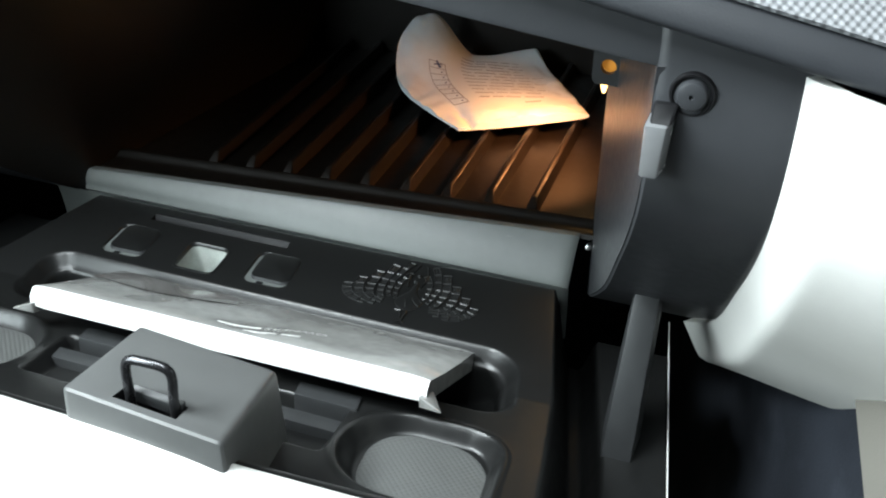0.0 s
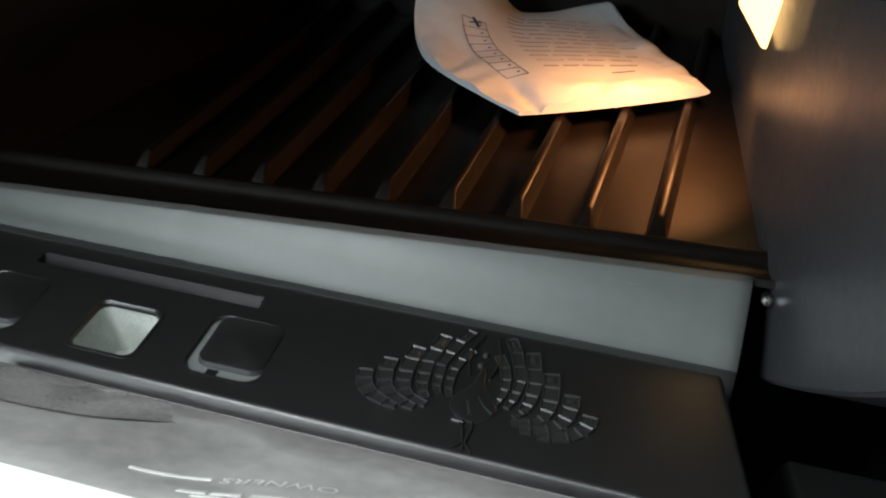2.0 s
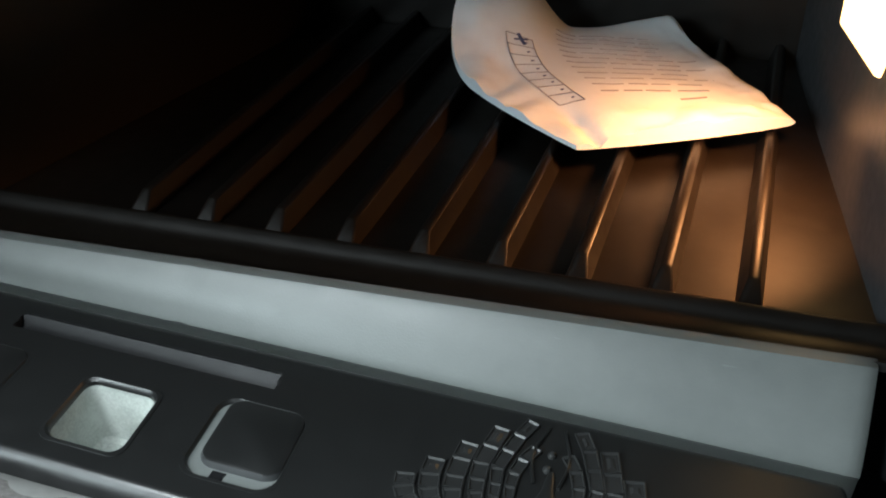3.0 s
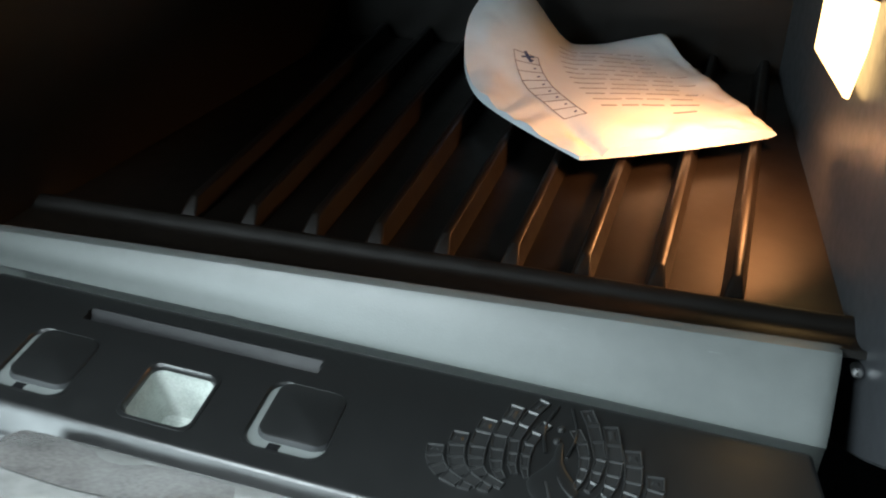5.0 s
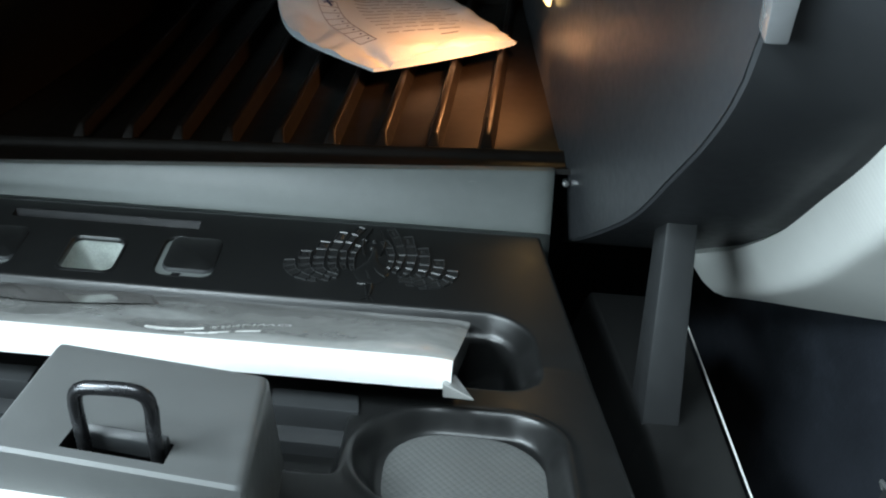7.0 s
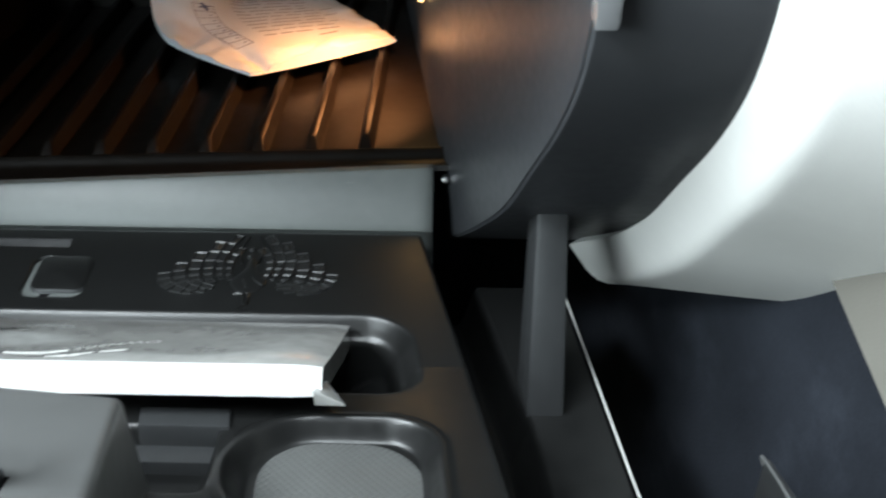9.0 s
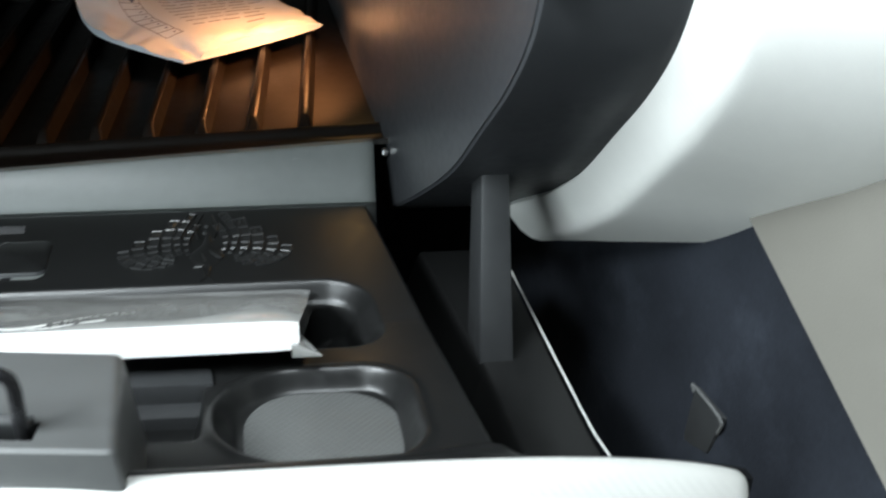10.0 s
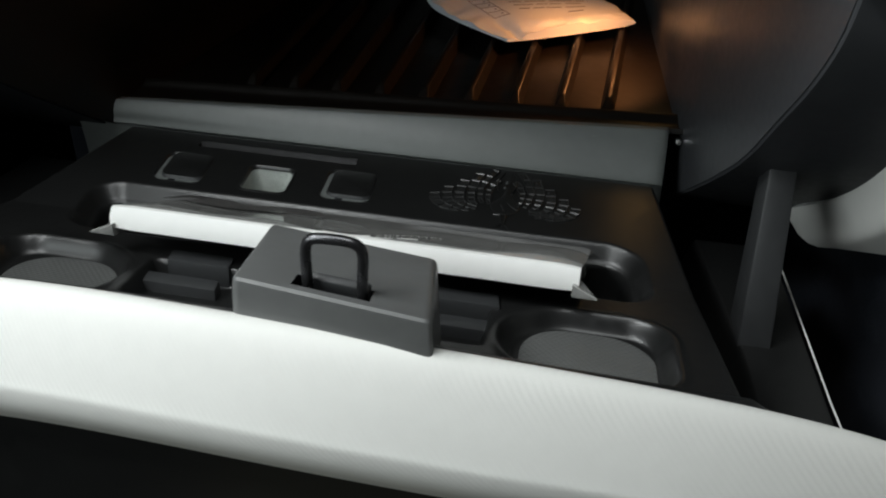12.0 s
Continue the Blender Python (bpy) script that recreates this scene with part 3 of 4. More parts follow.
def make_dashboard():
    dash = thing("dashboard", "cream and grey plastic dashboard round the open glovebox", "dashboard", kind="structure")
    # side bracket face, with a rounded inner edge, cut off along the pad's sloping edge
    rows = []
    for f in np.linspace(0, 1, 70):
        row = []
        for i in range(17):
            g = max(0, i - 1) / 15
            for _ in range(2):
                xm = 0.25 + 0.06 * g
                s = f * arc_at(pad_z(xm))
                y, z = side(s)
                a, b = inner_x(y), outer_x(y)
                xm = a + (b - a) * g
            row.append((a, y + 0.0013, z + 0.001) if i == 0 else (a + 0.0014 * (1 - g) + (b - a) * g, y, z))
        rows.append(row)
    V, F = shell(np.array(rows), 0.003, True)
    bracket = part("side_bracket", mesh_of("side_bracket", V, F, M_BRACKET, 40), None, dash, "satin grey side bracket curling under the dashboard")
    # cheek of the opening
    rows = []
    for y in np.linspace(-0.1575, 0.33, 90):
        lower = [p for p in SIDE if p[1] < 0.685]
        zb = float(np.interp(-y, [-p[0] for p in lower], [p[1] for p in lower])) if y < 0.04 else 0.47
        top = 0.7175 if y < -0.11 else 0.745
        rows.append([(inner_x(y) - 0.0003, y + 0.0008, zb + 0.0008 * (y < 0.04) + (top - zb) * i / 16) for i in range(17)])
    V, F = shell(np.array(rows), 0.004, True)
    part("cheek", mesh_of("cheek", V, F, M_BRACKET, 50), None, dash, "dark inner cheek of the opening")
    # the far side of the opening mirrors it, near-black for the shade there
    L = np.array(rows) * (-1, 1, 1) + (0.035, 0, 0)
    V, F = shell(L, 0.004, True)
    part("cheek", mesh_of("cheek", V, F, M_BIN, 50), None, dash, "far cheek of the opening, near-black for its shade")
    rows = [[(x if x < -0.36 else min(-inner_x(y) + 0.035, x), y, z) for x in np.linspace(-0.95, -0.18, 36)] for y, z in SIDE]
    V, F = shell(np.array(rows), 0.003, True)
    part("lower_panel", mesh_of("lower_panel", V, F, M_DASH, 50), None, dash, "dark dashboard panel beside the glovebox")
    # beam over the opening
    rows = []
    for x in np.linspace(-0.4, 0.2585, 40):
        lo, hi = 0.717 + 0.12 * (0.254 - x), pad_z(x) + 0.002
        rows.append([(x, y, z) for y, z in bend([(-0.115, lo + 0.006), (-0.145, lo + 0.001), (-0.1535, lo + 0.0005), (-0.1545, lo + 0.003), (-0.1525, hi - 0.004), (-0.150, hi)], 3)])
    V, F = shell(np.array(rows), 0.003)
    part("beam", mesh_of("beam", V, F, M_BRACKET, 50), None, dash, "satin grey beam over the opening")
    # dark upper pad and its mesh insert
    rows = []
    for x in np.linspace(-0.5, 0.7, 40):
        e = pad_z(x) - 0.744
        rows.append([(x, y, z + e) for y, z in bend([(-0.10, 0.735), (-0.148, 0.744), (-0.164, 0.7475), (-0.167, 0.752), (-0.160, 0.762), (-0.135, 0.776), (-0.05, 0.80), (0.1, 0.83), (0.4, 0.86)], 4)])
    V, F = shell(np.array(rows), 0.006)
    part("upper_pad", mesh_of("upper_pad", V, F, M_DASH, 50), None, dash, "dark slate upper pad of the dashboard")
    rows = []
    for x in np.linspace(0.26, 0.7, 20):
        e = pad_z(x) - 0.744
        rows.append([(x, y, z + e + 0.0015) for y, z in bend([(-0.1615, 0.7635), (-0.149, 0.7715), (-0.135, 0.7785), (-0.11, 0.7865), (-0.08, 0.7955)], 4)])
    V, F = shell(np.array(rows), 0.002)
    part("speaker_mesh", mesh_of("speaker_mesh", V, F, M_MESH, 50), None, dash, "pale woven mesh strip")
    # cream end piece: a rounded edge along the bracket, then a face that swells towards the door
    rows = []
    cols = [0.0, 0.0015, 0.0035, 0.006, 0.009, 0.0112, 0.0125, 0.0138, 0.017, 0.023, 0.031, 0.04, 0.05, 0.06, 0.075, 0.09, 0.11, 0.14, 0.19, 0.26, 0.36]
    for dx in cols:
        d = 0.0185 * min(1.0, dx / 0.0125) + 0.27 * max(0.0, min(dx, 0.085) - 0.0125) + 0.05 * max(0.0, dx - 0.085)
        yl = float(np.interp(dx, [0, 0.010, 0.018, 0.045, 0.075, 0.13, 0.36], [0.014, 0.012, -0.012, -0.052, -0.083, -0.100, -0.108]))
        s0 = float(np.interp(-yl, -SIDE[:50, 0], ARC[:50]))
        col = []
        for f in np.linspace(0, 1, 48):
            s1 = arc_at(min(0.744, pad_z(0.30 + dx) - 0.002))
            s = s0 + (s1 - s0) * f
            p, t = side(s), side(s + 0.004) - side(s - 0.004)
            t /= np.linalg.norm(t)
            nrm = np.array([-t[1], t[0]])
            nrm = nrm if nrm[0] < 0 else -nrm
            k = d * (1 - 0.35 * step(0.8, 1.0, f))
            col.append((outer_x(p[0]) + 0.0005 + dx - 0.010 * float(step(-0.03, 0.012, p[0])), p[0] + nrm[0] * k, p[1] + nrm[1] * k))
        rows.append(col)
    V, F = shell(np.array(rows), 0.006, True)
    part("end_trim", mesh_of("end_trim", V, F, M_CREAM, 30), None, dash, "cream grained end piece with a rounded bright edge")
    # round bump stop in its ring
    m = Matrix.Translation((0.2695, -0.1575, 0.7095)) @ Matrix.Rotation(radians(90), 4, "X")
    stop = part("ring", lathe([(0.0088, -0.004), (0.0088, 0.0004), (0.0084, 0.0010), (0.0076, 0.0010), (0.0072, 0.0004), (0.0070, -0.003)], m), M_BLACK, dash, "black ring round the buffer")
    part("buffer", lathe([(0.0062, -0.004), (0.0062, 0.0012), (0.0054, 0.0026), (0.0044, 0.003), (0.0010, 0.003), (0.0008, 0.0018)], m), M_BRACKET, stop, "grey round buffer")
    # square bump stop at the opening's edge, with a notch above
    part("edge_stop", hull([(0.2545, -0.1680, 0.6770), (0.2615, -0.1680, 0.6770), (0.2640, -0.154, 0.6770), (0.2545, -0.154, 0.6770), (0.2545, -0.1690, 0.6995), (0.2630, -0.1690, 0.6995), (0.2655, -0.154, 0.6995), (0.2545, -0.154, 0.6995)], 0.0012, 2), M_STOP, dash, "shiny grey stop at the edge of the opening")
    # solid block, black for the shade inside the notch
    part("notch", hull([(0.2560, -0.1670, 0.699), (0.2640, -0.1670, 0.699), (0.2660, -0.154, 0.699), (0.2560, -0.154, 0.699), (0.2560, -0.1600, 0.7055), (0.2650, -0.1600, 0.7055), (0.2660, -0.154, 0.7055), (0.2560, -0.154, 0.7055)], 0.0008, 1), M_BLACK, dash, "black block for the shade in the notch above the stop")
    # tab with a round hole, standing off the cheek
    bm = bmesh.new()
    outer = [(0.2075, 0.651), (0.2245, 0.652), (0.2245, 0.672), (0.2085, 0.672)]
    n = 24
    front, back = [], []
    for y, rings in ((-0.0235, front), (-0.0195, back)):
        sq, ci = [], []
        for i in range(n):
            a = 2 * math.pi * (i + 0.5) / n - 0.75 * math.pi
            c, s = math.cos(a), math.sin(a)
            k = 1 / max(abs(c), abs(s))
            sq.append(bm.verts.new((0.2138 + 0.0085 * c * k, y, 0.6618 + 0.0105 * s * k)))
            ci.append(bm.verts.new((0.2137 + 0.0042 * c, y, 0.6615 + 0.0042 * s)))
        rings += [sq, ci]
    for i in range(n):
        j = (i + 1) % n
        bm.faces.new((front[0][i], front[0][j], front[1][j], front[1][i]))
        bm.faces.new((back[0][j], back[0][i], back[1][i], back[1][j]))
        bm.faces.new((front[0][j], front[0][i], back[0][i], back[0][j]))
        bm.faces.new((front[1][i], front[1][j], back[1][j], back[1][i]))
    part("hole_tab", bm, M_ARM, dash, "small dark tab with a round hole")
    # glowing disc added for the lamp's amber light seen through the hole
    part("hole_glow", lathe([(0.0046, -0.002), (0.0046, 0.0), (0.003, 0.0008), (0.0006, 0.001)], Matrix.Translation((0.2137, -0.0185, 0.6615)) @ Matrix.Rotation(radians(90), 4, "X"), 20), M_DOT, dash, "glowing disc for the lamp's light seen through the hole")
    part("tab_root", box(0.2050, 0.2240, -0.0238, -0.012, 0.6725, 0.69, 0.0008, 1), M_BLACK, dash)
    return dash


make_dashboard()


def make_bin():
    store = thing("glovebox_bin", "deep plastic glovebox bin with a ribbed floor, darkened for its shade", "glovebox bin", kind="structure")

    def sk(x, y):
        return y + 0.03 * (x - 0.19)

    def zt(x, z):
        return z + 0.024 * (x - 0.19)

    # front lip of the bin, sloping up from behind the lid
    prof = bend([(0.012, 0.452), (0.010, 0.48), (0.0075, 0.4945), (0.0062, 0.4985), (0.0155, 0.511), (0.0262, 0.5222), (0.0285, 0.5235), (0.034, 0.5228)], 4)
    rows = []
    for x in np.concatenate([np.linspace(-0.20, 0.192, 84), [0.1945, 0.196, 0.197]]):
        r = max(0.0, x - 0.192)
        dip = 0.0009 * math.exp(-((x + 0.043) / 0.0016) ** 2)
        rows.append([(x, y + 0.045 * (x - 0.19) * float(np.clip((z - 0.5) / 0.022, 0, 1)) + dip + r * r * 80, z + 0.034 * (x - 0.19) * float(np.clip((z - 0.5) / 0.022, 0, 1)) - r * r * 60) for y, z in prof])
    V, F = shell(np.array(rows), 0.003)
    part("front_lip", mesh_of("front_lip", V, F, M_LIP, 50), None, store, "scuffed grey sloping lip of the bin")
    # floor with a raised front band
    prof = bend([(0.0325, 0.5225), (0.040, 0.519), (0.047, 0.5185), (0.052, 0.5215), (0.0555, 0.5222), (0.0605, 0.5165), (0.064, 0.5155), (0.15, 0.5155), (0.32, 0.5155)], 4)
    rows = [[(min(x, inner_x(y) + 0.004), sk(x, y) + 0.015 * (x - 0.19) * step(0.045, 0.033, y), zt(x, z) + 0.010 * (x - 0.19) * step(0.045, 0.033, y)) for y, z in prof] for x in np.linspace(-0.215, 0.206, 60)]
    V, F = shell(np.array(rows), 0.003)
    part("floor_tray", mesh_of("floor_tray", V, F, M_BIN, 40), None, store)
    # ribs on the floor, with bevelled front ends
    for i in range(9):
        x = 0.1565 - 0.0308 * i
        y = sk(x, 0.0)
        b = [(x - 0.0055, y + 0.0565, 0.5145), (x + 0.0048, y + 0.0565, 0.5145), (x + 0.0008, y + 0.32, 0.5145), (x - 0.0095, y + 0.32, 0.5145)]
        t = [(x - 0.0022, y + 0.0685, 0.5250), (x + 0.0016, y + 0.0685, 0.5250), (x - 0.0024, y + 0.32, 0.5250), (x - 0.0062, y + 0.32, 0.5250)]
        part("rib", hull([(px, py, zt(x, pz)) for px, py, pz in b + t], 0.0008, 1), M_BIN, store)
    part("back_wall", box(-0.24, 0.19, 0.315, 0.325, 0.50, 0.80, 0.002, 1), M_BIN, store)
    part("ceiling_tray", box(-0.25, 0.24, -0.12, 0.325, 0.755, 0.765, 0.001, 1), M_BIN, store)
    pin = thing("hinge_pin", "small bright zinc pin beside the bin's lip", "pin")
    part("head", lathe([(0.0022, -0.006), (0.0022, 0.0015), (0.0016, 0.0022), (0.0004, 0.0024)], Matrix.Translation((0.2035, 0.0305, 0.5155)) @ Matrix.Rotation(radians(70), 4, "X"), 20), M_SCREW, pin)
    return store


make_bin()


def make_lamp():
    lamp = thing("glovebox_lamp", "lit amber glovebox lamp in a dark housing on the cheek", "lamp")
    part("housing", hull([(0.176, 0.138, 0.622), (0.197, 0.120, 0.622), (0.194, 0.175, 0.622), (0.168, 0.175, 0.622), (0.178, 0.136, 0.64), (0.197, 0.118, 0.64), (0.194, 0.175, 0.64), (0.168, 0.175, 0.64)], 0.0015, 2), M_BLACK, lamp, "dark lamp housing")
    part("lens", hull([(0.1845, 0.1265, 0.5812), (0.1870, 0.1265, 0.5806), (0.1845, 0.169, 0.5855), (0.171, 0.169, 0.586), (0.183, 0.1275, 0.622), (0.1925, 0.1265, 0.622), (0.190, 0.171, 0.622), (0.1705, 0.171, 0.622)], 0.0012, 2), M_LAMP, lamp, "glowing warm lens")
    return lamp


make_lamp()
bulb = area("lamp_light", look((0.167, 0.144, 0.588), (0.143, 0.147, 0.543)), 0.012, 0.026, 0.15, (1.0, 0.39, 0.13))
bulb.data.spread = radians(114)

# ---- things in the glovebox ----


def make_pack():
    pack = thing("paper_packet", "crumpled white printed paper packet lying on the ribbed floor", "packet")
    A, B, C, D = np.array([0.075, 0.141]), np.array([0.164, 0.200]), np.array([0.094, 0.297]), np.array([0.004, 0.272])
    n = 56
    rows, rows2 = [], []
    for i in range(n):
        u = i / (n - 1)
        r, q = [], []
        for j in range(n):
            v = j / (n - 1)
            p = (A * (1 - u) + B * u) * (1 - v) + (D * (1 - u) + C * u) * v
            # the left side bulges outwards
            bulge = math.sin(math.pi * v) * (1 - u) ** 2
            p = p + np.array([-0.044, 0.004]) * bulge
            puff = (math.sin(math.pi * (0.06 + 0.94 * u)) * math.sin(math.pi * min(1.0, 0.10 + 0.9 * v))) ** 0.33
            page = float(step(0.04, 0.2, u) * step(0.98, 0.8, u) * step(0.04, 0.16, v))
            crumple = (abs(noise.noise(Vector((p[0] * 45, p[1] * 45, 1.7)))) * 0.0050 + abs(noise.noise(Vector((p[0] * 110, p[1] * 110, 4.2)))) * 0.0022) * (1 - 0.88 * page) - 0.0015
            crumple += 0.0012 * noise.noise(Vector((p[0] * 22, p[1] * 22, 7.3)))
            # fold at the low corner
            crumple -= 0.004 * math.exp(-((u - 0.10 - 0.35 * v) / 0.03) ** 2) * float(step(0.24, 0.05, v))
            lift = 0.034 * float(step(0.35, 0.95, v)) * float(step(0.42, 0.05, u))
            lift += 0.008 * float(step(0.75, 1.0, v)) * float(step(0.5, 1.0, u))
            sink = 0.006 * float(step(0.3, 0.0, u)) * float(step(0.75, 0.3, v))
            p = p + np.array([-0.004, 0.006]) * min(1.0, lift / 0.034)
            z0 = 0.5245 + 0.004 * (1 - puff) + 0.002 * v + lift
            r.append((p[0], p[1], z0 + (0.011 - sink) * puff + crumple * (0.3 + puff)))
            q.append((p[0], p[1], z0 - 0.0004))
        rows.append(r)
        rows2.append(q)
    P, Q = np.array(rows), np.array(rows2)
    V = np.concatenate([P.reshape(-1, 3), Q.reshape(-1, 3)])
    I, k, F = np.arange(n * n).reshape(n, n), n * n, []
    for i in range(n - 1):
        for j in range(n - 1):
            a, b, c, d = I[i, j], I[i + 1, j], I[i + 1, j + 1], I[i, j + 1]
            F += [(a, b, c, d), (k + d, k + c, k + b, k + a)]
    ring = list(I[:, 0]) + list(I[-1, 1:]) + list(I[-2::-1, -1]) + list(I[0, -2:0:-1])
    F += [(b, a, k + a, k + b) for a, b in zip(ring, ring[1:] + ring[:1])]
    part("wrapper", mesh_of("wrapper", V, F, M_PAPER, 45), None, pack, "white paper wrapper with crumpled edges")

    def on(u, v):
        i, j = min(n - 2, int(u * (n - 1))), min(n - 2, int(v * (n - 1)))
        a, b = u * (n - 1) - i, v * (n - 1) - j
        return Vector((P[i, j] * (1 - a) + P[i + 1, j] * a) * (1 - b) + (P[i, j + 1] * (1 - a) + P[i + 1, j + 1] * a) * b)

    # lines of print, table rules
    rnd = random.Random(4)

    def bar(u0, v0, u1, v1, w):
        a, b = on(u0, v0), on(u1, v1)
        steps = 8
        pts = [on(u0 + (u1 - u0) * s / steps, v0 + (v1 - v0) * s / steps) + Vector((0, 0, 0.00035)) for s in range(steps + 1)]
        bm = bmesh.new()
        side = (b - a).cross(Vector((0, 0, 1))).normalized() * w
        L = [(bm.verts.new(p - side), bm.verts.new(p + side), bm.verts.new(p + side + Vector((0, 0, 0.0003))), bm.verts.new(p - side + Vector((0, 0, 0.0003)))) for p in pts]
        for p, q in zip(L, L[1:]):
            for i in range(4):
                bm.faces.new((p[i], p[(i + 1) % 4], q[(i + 1) % 4], q[i]))
        bm.faces.new(L[0])
        bm.faces.new(L[-1][::-1])
        return bm

    for i in range(12):
        v, u = 0.24 + 0.05 * i, 0.34
        end = u + rnd.uniform(0.38, 0.52)
        while u < end:
            w = rnd.uniform(0.05, 0.16)
            part("print_line", bar(u, v, min(end, u + w), v, 0.00022 if i else 0.0004), M_INK, pack)
            u += w + rnd.uniform(0.012, 0.03)
    for u in (0.165, 0.25):
        part("table_rule", bar(u, 0.19, u, 0.60, 0.0002), M_INK, pack)
    for i in range(9):
        v = 0.19 + 0.0512 * i
        part("table_rule", bar(0.165, v, 0.25, v, 0.0002), M_INK, pack)
        if i < 8:
            part("print_line", bar(0.222, v + 0.022, 0.232, v + 0.026, 0.0005), M_MARK, pack)
    part("mark", bar(0.19, 0.575, 0.235, 0.595, 0.0009), M_MARK, pack, "small blue printed mark")
    part("mark", bar(0.205, 0.61, 0.222, 0.56, 0.0009), M_MARK, pack, "small blue printed mark")
    part("print_line", bar(0.60, 0.18, 0.71, 0.185, 0.0006), M_INK, pack)
    return pack


make_pack()


def make_manual():
    book = thing("owners_manual", "white booklet in a clear plastic sleeve leaning in the lid's tray", "booklet")
    x0, x1 = -0.074, 0.163
    # slab leaning from the tray's back onto its front edge
    nx, nu = 60, 10
    back, front = np.array([-0.082, 0.502]), np.array([-0.1565, 0.5385])
    d = (front - back) / np.linalg.norm(front - back)
    nrm = np.array([d[1], -d[0]]) if d[0] > 0 else np.array([-d[1], d[0]])
    nrm = nrm if nrm[1] > 0 else -nrm
    L = np.linalg.norm(front - back)
    rows = []
    for i in range(nx):
        u = i / (nx - 1)
        x = x0 + (x1 - x0) * u
        end = min(1.0, min(u, 1 - u) * 22)
        th = 0.0065 * (0.86 + 0.14 * math.sqrt(end))
        sag = 0.0014 * math.sin(u * 9.0) + 0.0010 * math.sin(u * 21 + 1) - 0.0016
        mid = -nrm * 0.0065
        prof = [(0.0, -th), (0.0, th * 0.9), (0.004, th), (L * 0.35, th + sag), (L * 0.7, th + sag), (L - 0.002, th), (L, th * 0.85), (L + 0.0015, 0.0), (L, -th * 0.9), (L - 0.003, -th), (L * 0.5, -th), (0.003, -th)]
        col = []
        for a, b in prof:
            p = back + d * a + nrm * b + mid
            tilt = 0.004 * (u - 0.5)
            col.append((x, p[0] + 0.006 * (u - 0.5), p[1] - tilt))
        rows.append(col)
    P = np.array(rows)
    n, m = P.shape[:2]
    V = P.reshape(-1, 3)
    F, idx = [], []
    for i in range(n - 1):
        for j in range(m):
            F.append((i * m + j, i * m + (j + 1) % m, (i + 1) * m + (j + 1) % m, (i + 1) * m + j))
            idx.append(1 if j in (5, 6, 7, 8) else 0)
    F += [tuple(range(m))[::-1], tuple((n - 1) * m + j for j in range(m))]
    idx += [0, 0]
    part("sleeve", mesh_of("sleeve", V, F, [M_FILM, M_PAGES], 40, idx), None, book, "glossy clear sleeve over white pages")
    # pinched corners of the sleeve
    for s, x, yy, zz in ((1, x1, -0.1555, 0.5275), (-1, x0, -0.161, 0.530)):
        part("sleeve_corner", hull([(x - 0.003 * s, yy - 0.006, zz - 0.004), (x + 0.010 * s, yy - 0.008, zz - 0.0025), (x + 0.001 * s, yy + 0.006, zz - 0.008), (x - 0.003 * s, yy + 0.006, zz - 0.008), (x - 0.003 * s, yy - 0.006, zz + 0.0035), (x + 0.0095 * s, yy - 0.0078, zz - 0.0015), (x + 0.001 * s, yy + 0.006, zz - 0.002), (x - 0.003 * s, yy + 0.006, zz - 0.001)], 0.0005, 1), M_FILM, book, "pinched clear corner")
    # faint title on the cover, as plain bars that follow the film

    def on_cover(u, a, h):
        sag = 0.0014 * math.sin(u * 9.0) + 0.0010 * math.sin(u * 21 + 1) - 0.0016
        fade = min(1.0, max(0.0, (a - 0.7 * L) / (0.3 * L - 0.002)))
        p = back + d * a + nrm * (sag * (1 - fade) + h)
        return (x0 + (x1 - x0) * u, p[0] + 0.006 * (u - 0.5), p[1] - 0.004 * (u - 0.5))

    # dark patch at the back of the cover
    V = []
    for k in range(41):
        u = 0.012 + 0.44 * k / 40
        near = 0.010 + 0.026 * (1 - float(step(0.55, 1.0, k / 40)) ** 1.5)
        V += [on_cover(u, 0.005 + (near - 0.005) * j / 8, 0.0009) for j in range(9)]
    F = [(k * 9 + j, k * 9 + j + 1, k * 9 + j + 10, k * 9 + j + 9) for k in range(40) for j in range(8)]
    part("cover_patch", mesh_of("cover_patch", V, F, M_PATCH), None, book, "dark brown patch on the cover")

    word = bpy.data.curves.new("title", "FONT")
    word.body, word.size, word.resolution_u = "OWNERS", 1.0, 3
    holder = new("title", word)
    bpy.context.view_layer.update()
    letters = bpy.data.meshes.new_from_object(holder.evaluated_get(bpy.context.evaluated_depsgraph_get()))
    bpy.data.objects.remove(holder)
    wide = max(v.co.x for v in letters.vertices)
    for v in letters.vertices:
        v.co = on_cover(0.684 - 0.142 * v.co.x / wide, 0.0385 + 0.009 * v.co.x / wide + 0.0045 * v.co.y / 0.7, 0.0003)
    letters.materials.append(M_TITLE)
    part("title_text", letters, None, book, "white printed title under the film")
    for u0, u1, a0, a1, w in ((0.60, 0.642, 0.0578, 0.0550, 0.0014), (0.555, 0.59, 0.061, 0.0585, 0.0014), (0.517, 0.55, 0.0638, 0.0615, 0.0014), (0.54, 0.575, 0.0665, 0.064, 0.0011), (0.43, 0.53, 0.0556, 0.0495, 0.0009)):
        V, F = [], []
        for k in range(9):
            u, a = u0 + (u1 - u0) * k / 8, a0 + (a1 - a0) * k / 8
            V += [on_cover(u, a - w, -0.0003), on_cover(u, a + w, -0.0003), on_cover(u, a + w * 0.8, 0.00025), on_cover(u, a - w * 0.8, 0.00025)]
            if k:
                F += [(4 * k - 4 + i, 4 * k - 4 + (i + 1) % 4, 4 * k + (i + 1) % 4, 4 * k + i) for i in range(4)]
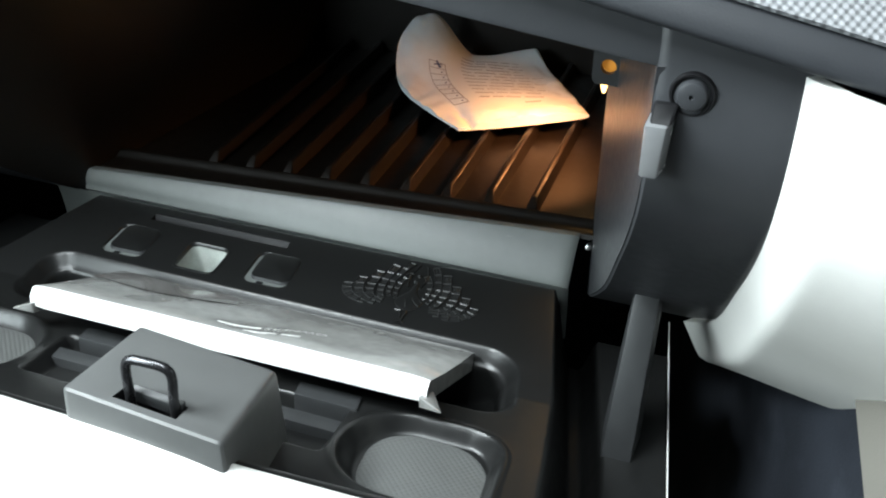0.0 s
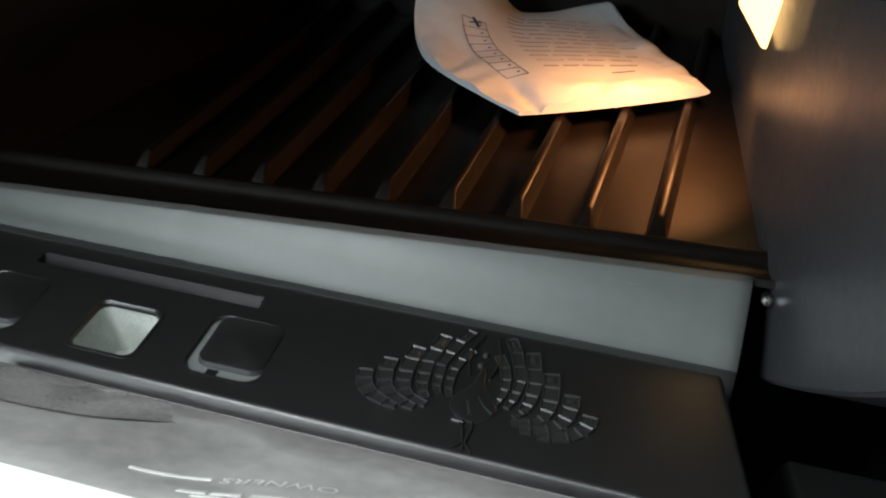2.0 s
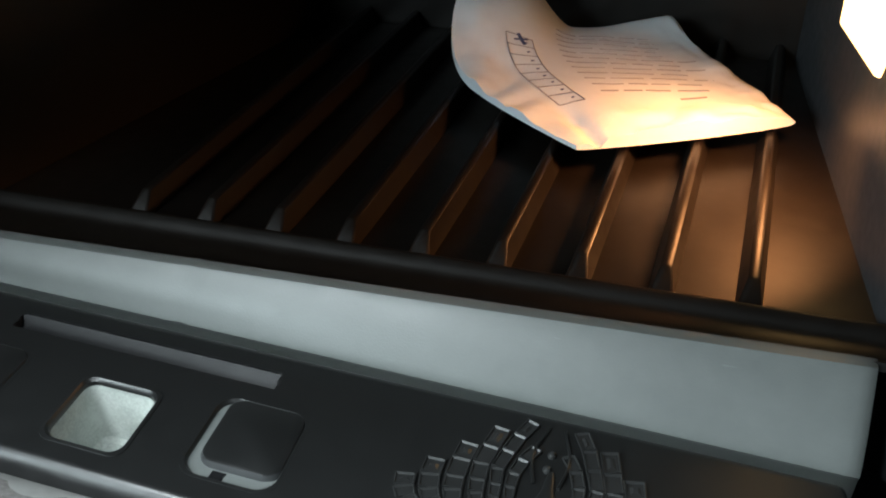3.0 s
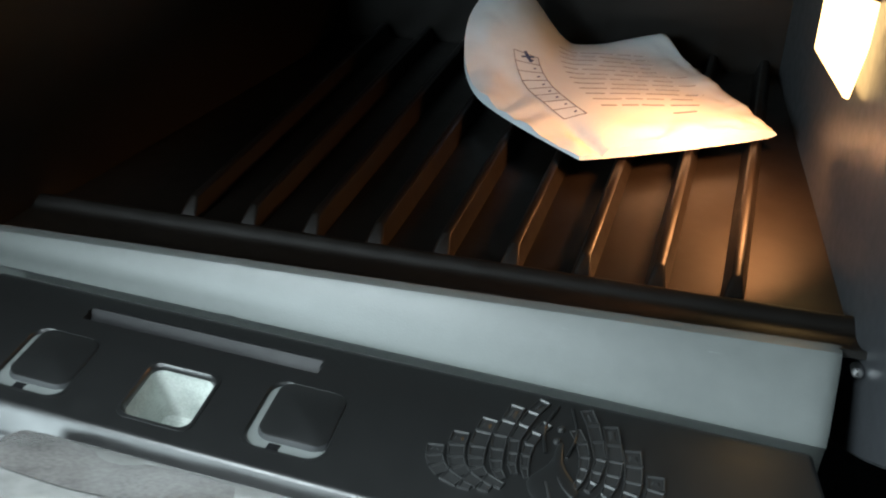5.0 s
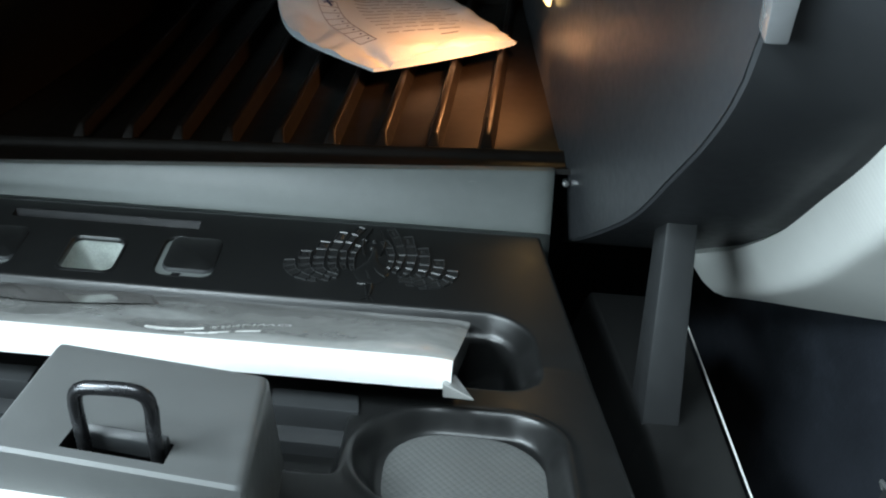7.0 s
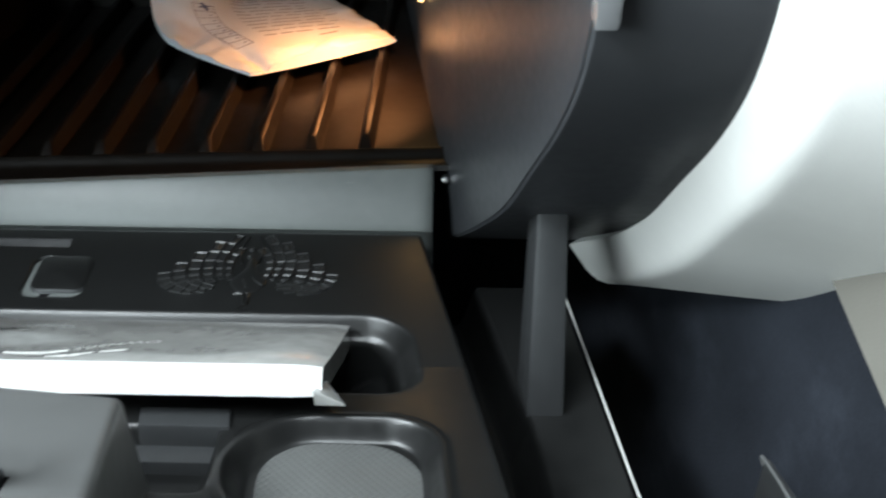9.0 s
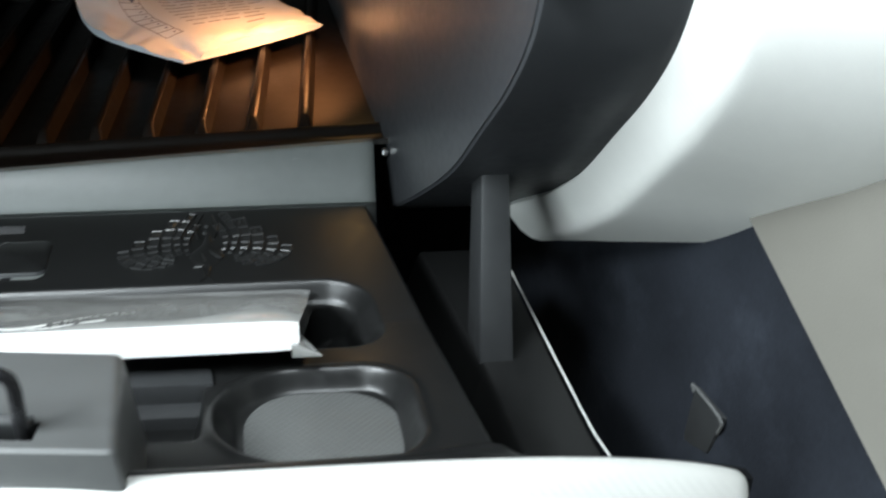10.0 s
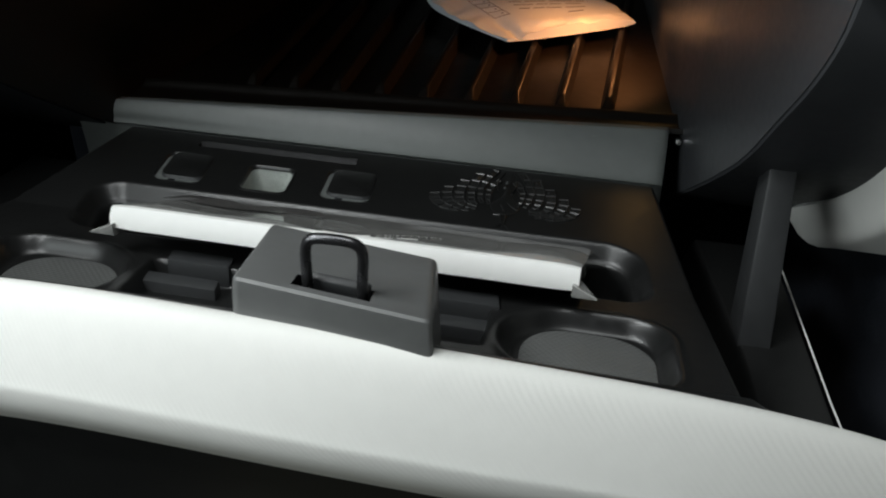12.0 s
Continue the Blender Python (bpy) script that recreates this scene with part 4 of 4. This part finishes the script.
        F += [(3, 2, 1, 0), (32, 33, 34, 35)]
        part("title_bar", mesh_of("title_bar", V, F, M_TITLE), None, book)
    return book


make_manual()

# ---- footwell and cabin ----


def kick_x(y, z):
    return 0.276 - 0.243 * y + 0.107 * z


def seam(s):
    """The joint between the felt and the sill trim, running down towards the seat."""
    return (-0.124 - 0.6 * s, 0.557 - 0.26 * s)


def make_kick():
    kick = thing("kick_panel", "dark felt kick panel at the side of the footwell", "kick panel", kind="structure")
    rows = []
    for i in range(24):
        ya, za = seam(-0.05 + 1.15 * i / 23)
        za = za if i < 18 else za - 0.06 * (i - 17)
        rows.append([(kick_x(y, z), y, z) for y, z in (((1 - f) * ya + f * 0.35, za) for f in np.linspace(0, 1, 24))])
    V, F = shell(np.array(rows), 0.006, True)
    part("felt_panel", mesh_of("felt_panel", V, F, M_CARPET, 50), None, kick)
    # upper strip behind the dashboard's edge
    rows = [[(kick_x(y, z), y, z) for y in np.linspace(-0.105, 0.35, 20)] for z in np.linspace(0.72, 0.57, 6)]
    V, F = shell(np.array(rows), 0.006, False)
    part("felt_panel", mesh_of("felt_panel", V, F, M_CARPET, 50), None, kick)
    k = [(kick_x(y, z), y, z) for y, z in ((-0.1189, 0.4215), (-0.140, 0.4325), (-0.144, 0.4595), (-0.1187, 0.4585))]
    part("clip", hull([(k[3][0] - 0.0022, *k[3][1:]), (k[2][0] - 0.0034, *k[2][1:]), (k[2][0] + 0.004, *k[2][1:]), (k[3][0] + 0.004, *k[3][1:]), (k[0][0] + 0.0002, *k[0][1:]), (k[1][0] - 0.0012, *k[1][1:]), (k[1][0] + 0.004, *k[1][1:]), (k[0][0] + 0.004, *k[0][1:])], 0.0014, 2), M_ARM, kick, "small grey fastener flap")
    edge = [(k[3][0] - 0.0016, k[3][1], k[3][2] - 0.004), (k[3][0] - 0.0024, *k[3][1:]), (k[2][0] - 0.0036, *k[2][1:]), (k[2][0] - 0.0030, k[2][1] + 0.0008, k[2][2] - 0.010)]
    part("clip_edge", tube(bend(edge, 5), 0.0010, 8), M_LATCH, kick, "pale rounded edge of the flap")
    return kick


make_kick()


def make_sill():
    sill = thing("sill_trim", "smooth warm grey trim panel beside the footwell", "trim panel", kind="structure")
    rows = []
    for i in range(24):
        ya, za = seam(-0.16 + 1.1 * i / 23)
        rows.append([(kick_x(ya, za) - 0.0012 + 0.05 * f, ya - 0.12 * f, za + 0.03 * f) for f in np.linspace(0, 1, 12)])
    V, F = shell(np.array(rows), 0.005, True)
    part("panel", mesh_of("panel", V, F, M_KHAKI, 50), None, sill)
    line = [(kick_x(*seam(s)) - 0.0015, *seam(s)) for s in np.linspace(-0.02, 0.9, 20)]
    part("edge_bead", tube(line, 0.0012, 8), M_CREAM, sill, "thin pale edge")
    return sill


make_sill()


def wall(name, bm, mat, label, category):
    ob = part(name, bm, mat)
    return tagged(ob, label, category, kind="structure")


wall("floor", box(-1.1, 0.75, -1.8, 0.6, 0.10, 0.14), M_FLOOR, "dark olive carpet of the footwell", "floor")
wall("firewall", box(-1.1, 0.75, 0.5, 0.56, 0.1, 0.95), M_CARPET, "dark felt wall behind the footwell", "wall")
bm = box(-1.1, 0.75, -1.8, -1.5, 1.42, 1.46)
for x0, x1, y0, y1 in ((-1.1, 0.75, -0.9, 0.0), (-1.1, -0.5, -1.5, -0.9), (0.3, 0.75, -1.5, -0.9)):
    more = box(x0, x1, y0, y1, 1.42, 1.46)
    me = bpy.data.meshes.new("slab")
    more.to_mesh(me)
    more.free()
    bm.from_mesh(me)
    bpy.data.meshes.remove(me)
wall("ceiling", bm, M_ROOF, "unseen dark headlining with an opening", "ceiling")
# unseen door and rear walls reach the headlining to keep stray sky light out
wall("wall_door", box(0.78, 0.83, -1.8, 0.6, 0.1, 1.46), M_SEAT, "unseen dark wall on the door side, closed up to the roof", "wall")
wall("wall_far_door", box(-1.15, -1.10, -1.8, 0.6, 0.1, 0.92), M_SEAT, "dark lower far door lining", "wall")
wall("wall_rear", box(-1.1, 0.75, -1.85, -1.80, 0.1, 1.42), M_SEAT, "unseen dark wall behind the seats, closed up to the roof", "wall")


def make_shade_block():
    """Unseen blocks closing the footwell towards the driver, added to shade the lid's left."""
    stack = thing("shade_block", "unseen dark block beside the glovebox that shades the lid's left end", "dashboard", kind="structure")
    part("body", box(-0.62, -0.285, -0.275, 0.12, 0.14, 0.63, 0.012, 3), M_BLACK, stack)
    part("shade_hood", box(-0.60, -0.250, -0.270, 0.12, 0.6305, 0.935, 0.015, 3), M_BLACK, stack, "unseen dark hood that shades the lip's left end")
    part("tunnel", box(-0.60, -0.30, -1.3, -0.276, 0.14, 0.50, 0.02, 3), M_SEAT, stack, "dark carpeted tunnel")
    return stack


make_shade_block()


def make_mat():
    mat = thing("floor_mat", "olive brown rubber mat lying in the footwell", "floor mat")
    part("sheet", box(-0.145, 0.272, -0.55, 0.22, 0.140, 0.146, 0.003, 2), M_OLIVE, mat)
    part("edge_strip", box(0.278, 0.302, -0.55, 0.22, 0.140, 0.147, 0.003, 2), M_OLIVE, mat, "narrow strip along the mat's edge")
    return mat


make_mat()


def make_cable():
    cable = thing("floor_cable", "thin black cable lying on the olive floor mat", "cable")
    part("strand", tube(bend([(-0.12, -0.03, 0.150), (-0.06, 0.015, 0.150), (-0.02, 0.030, 0.150), (0.046, 0.048, 0.150), (0.10, 0.034, 0.150), (0.13, -0.02, 0.150), (0.12, -0.10, 0.150)], 8), 0.0045, 8), M_BLACK, cable)


make_cable()
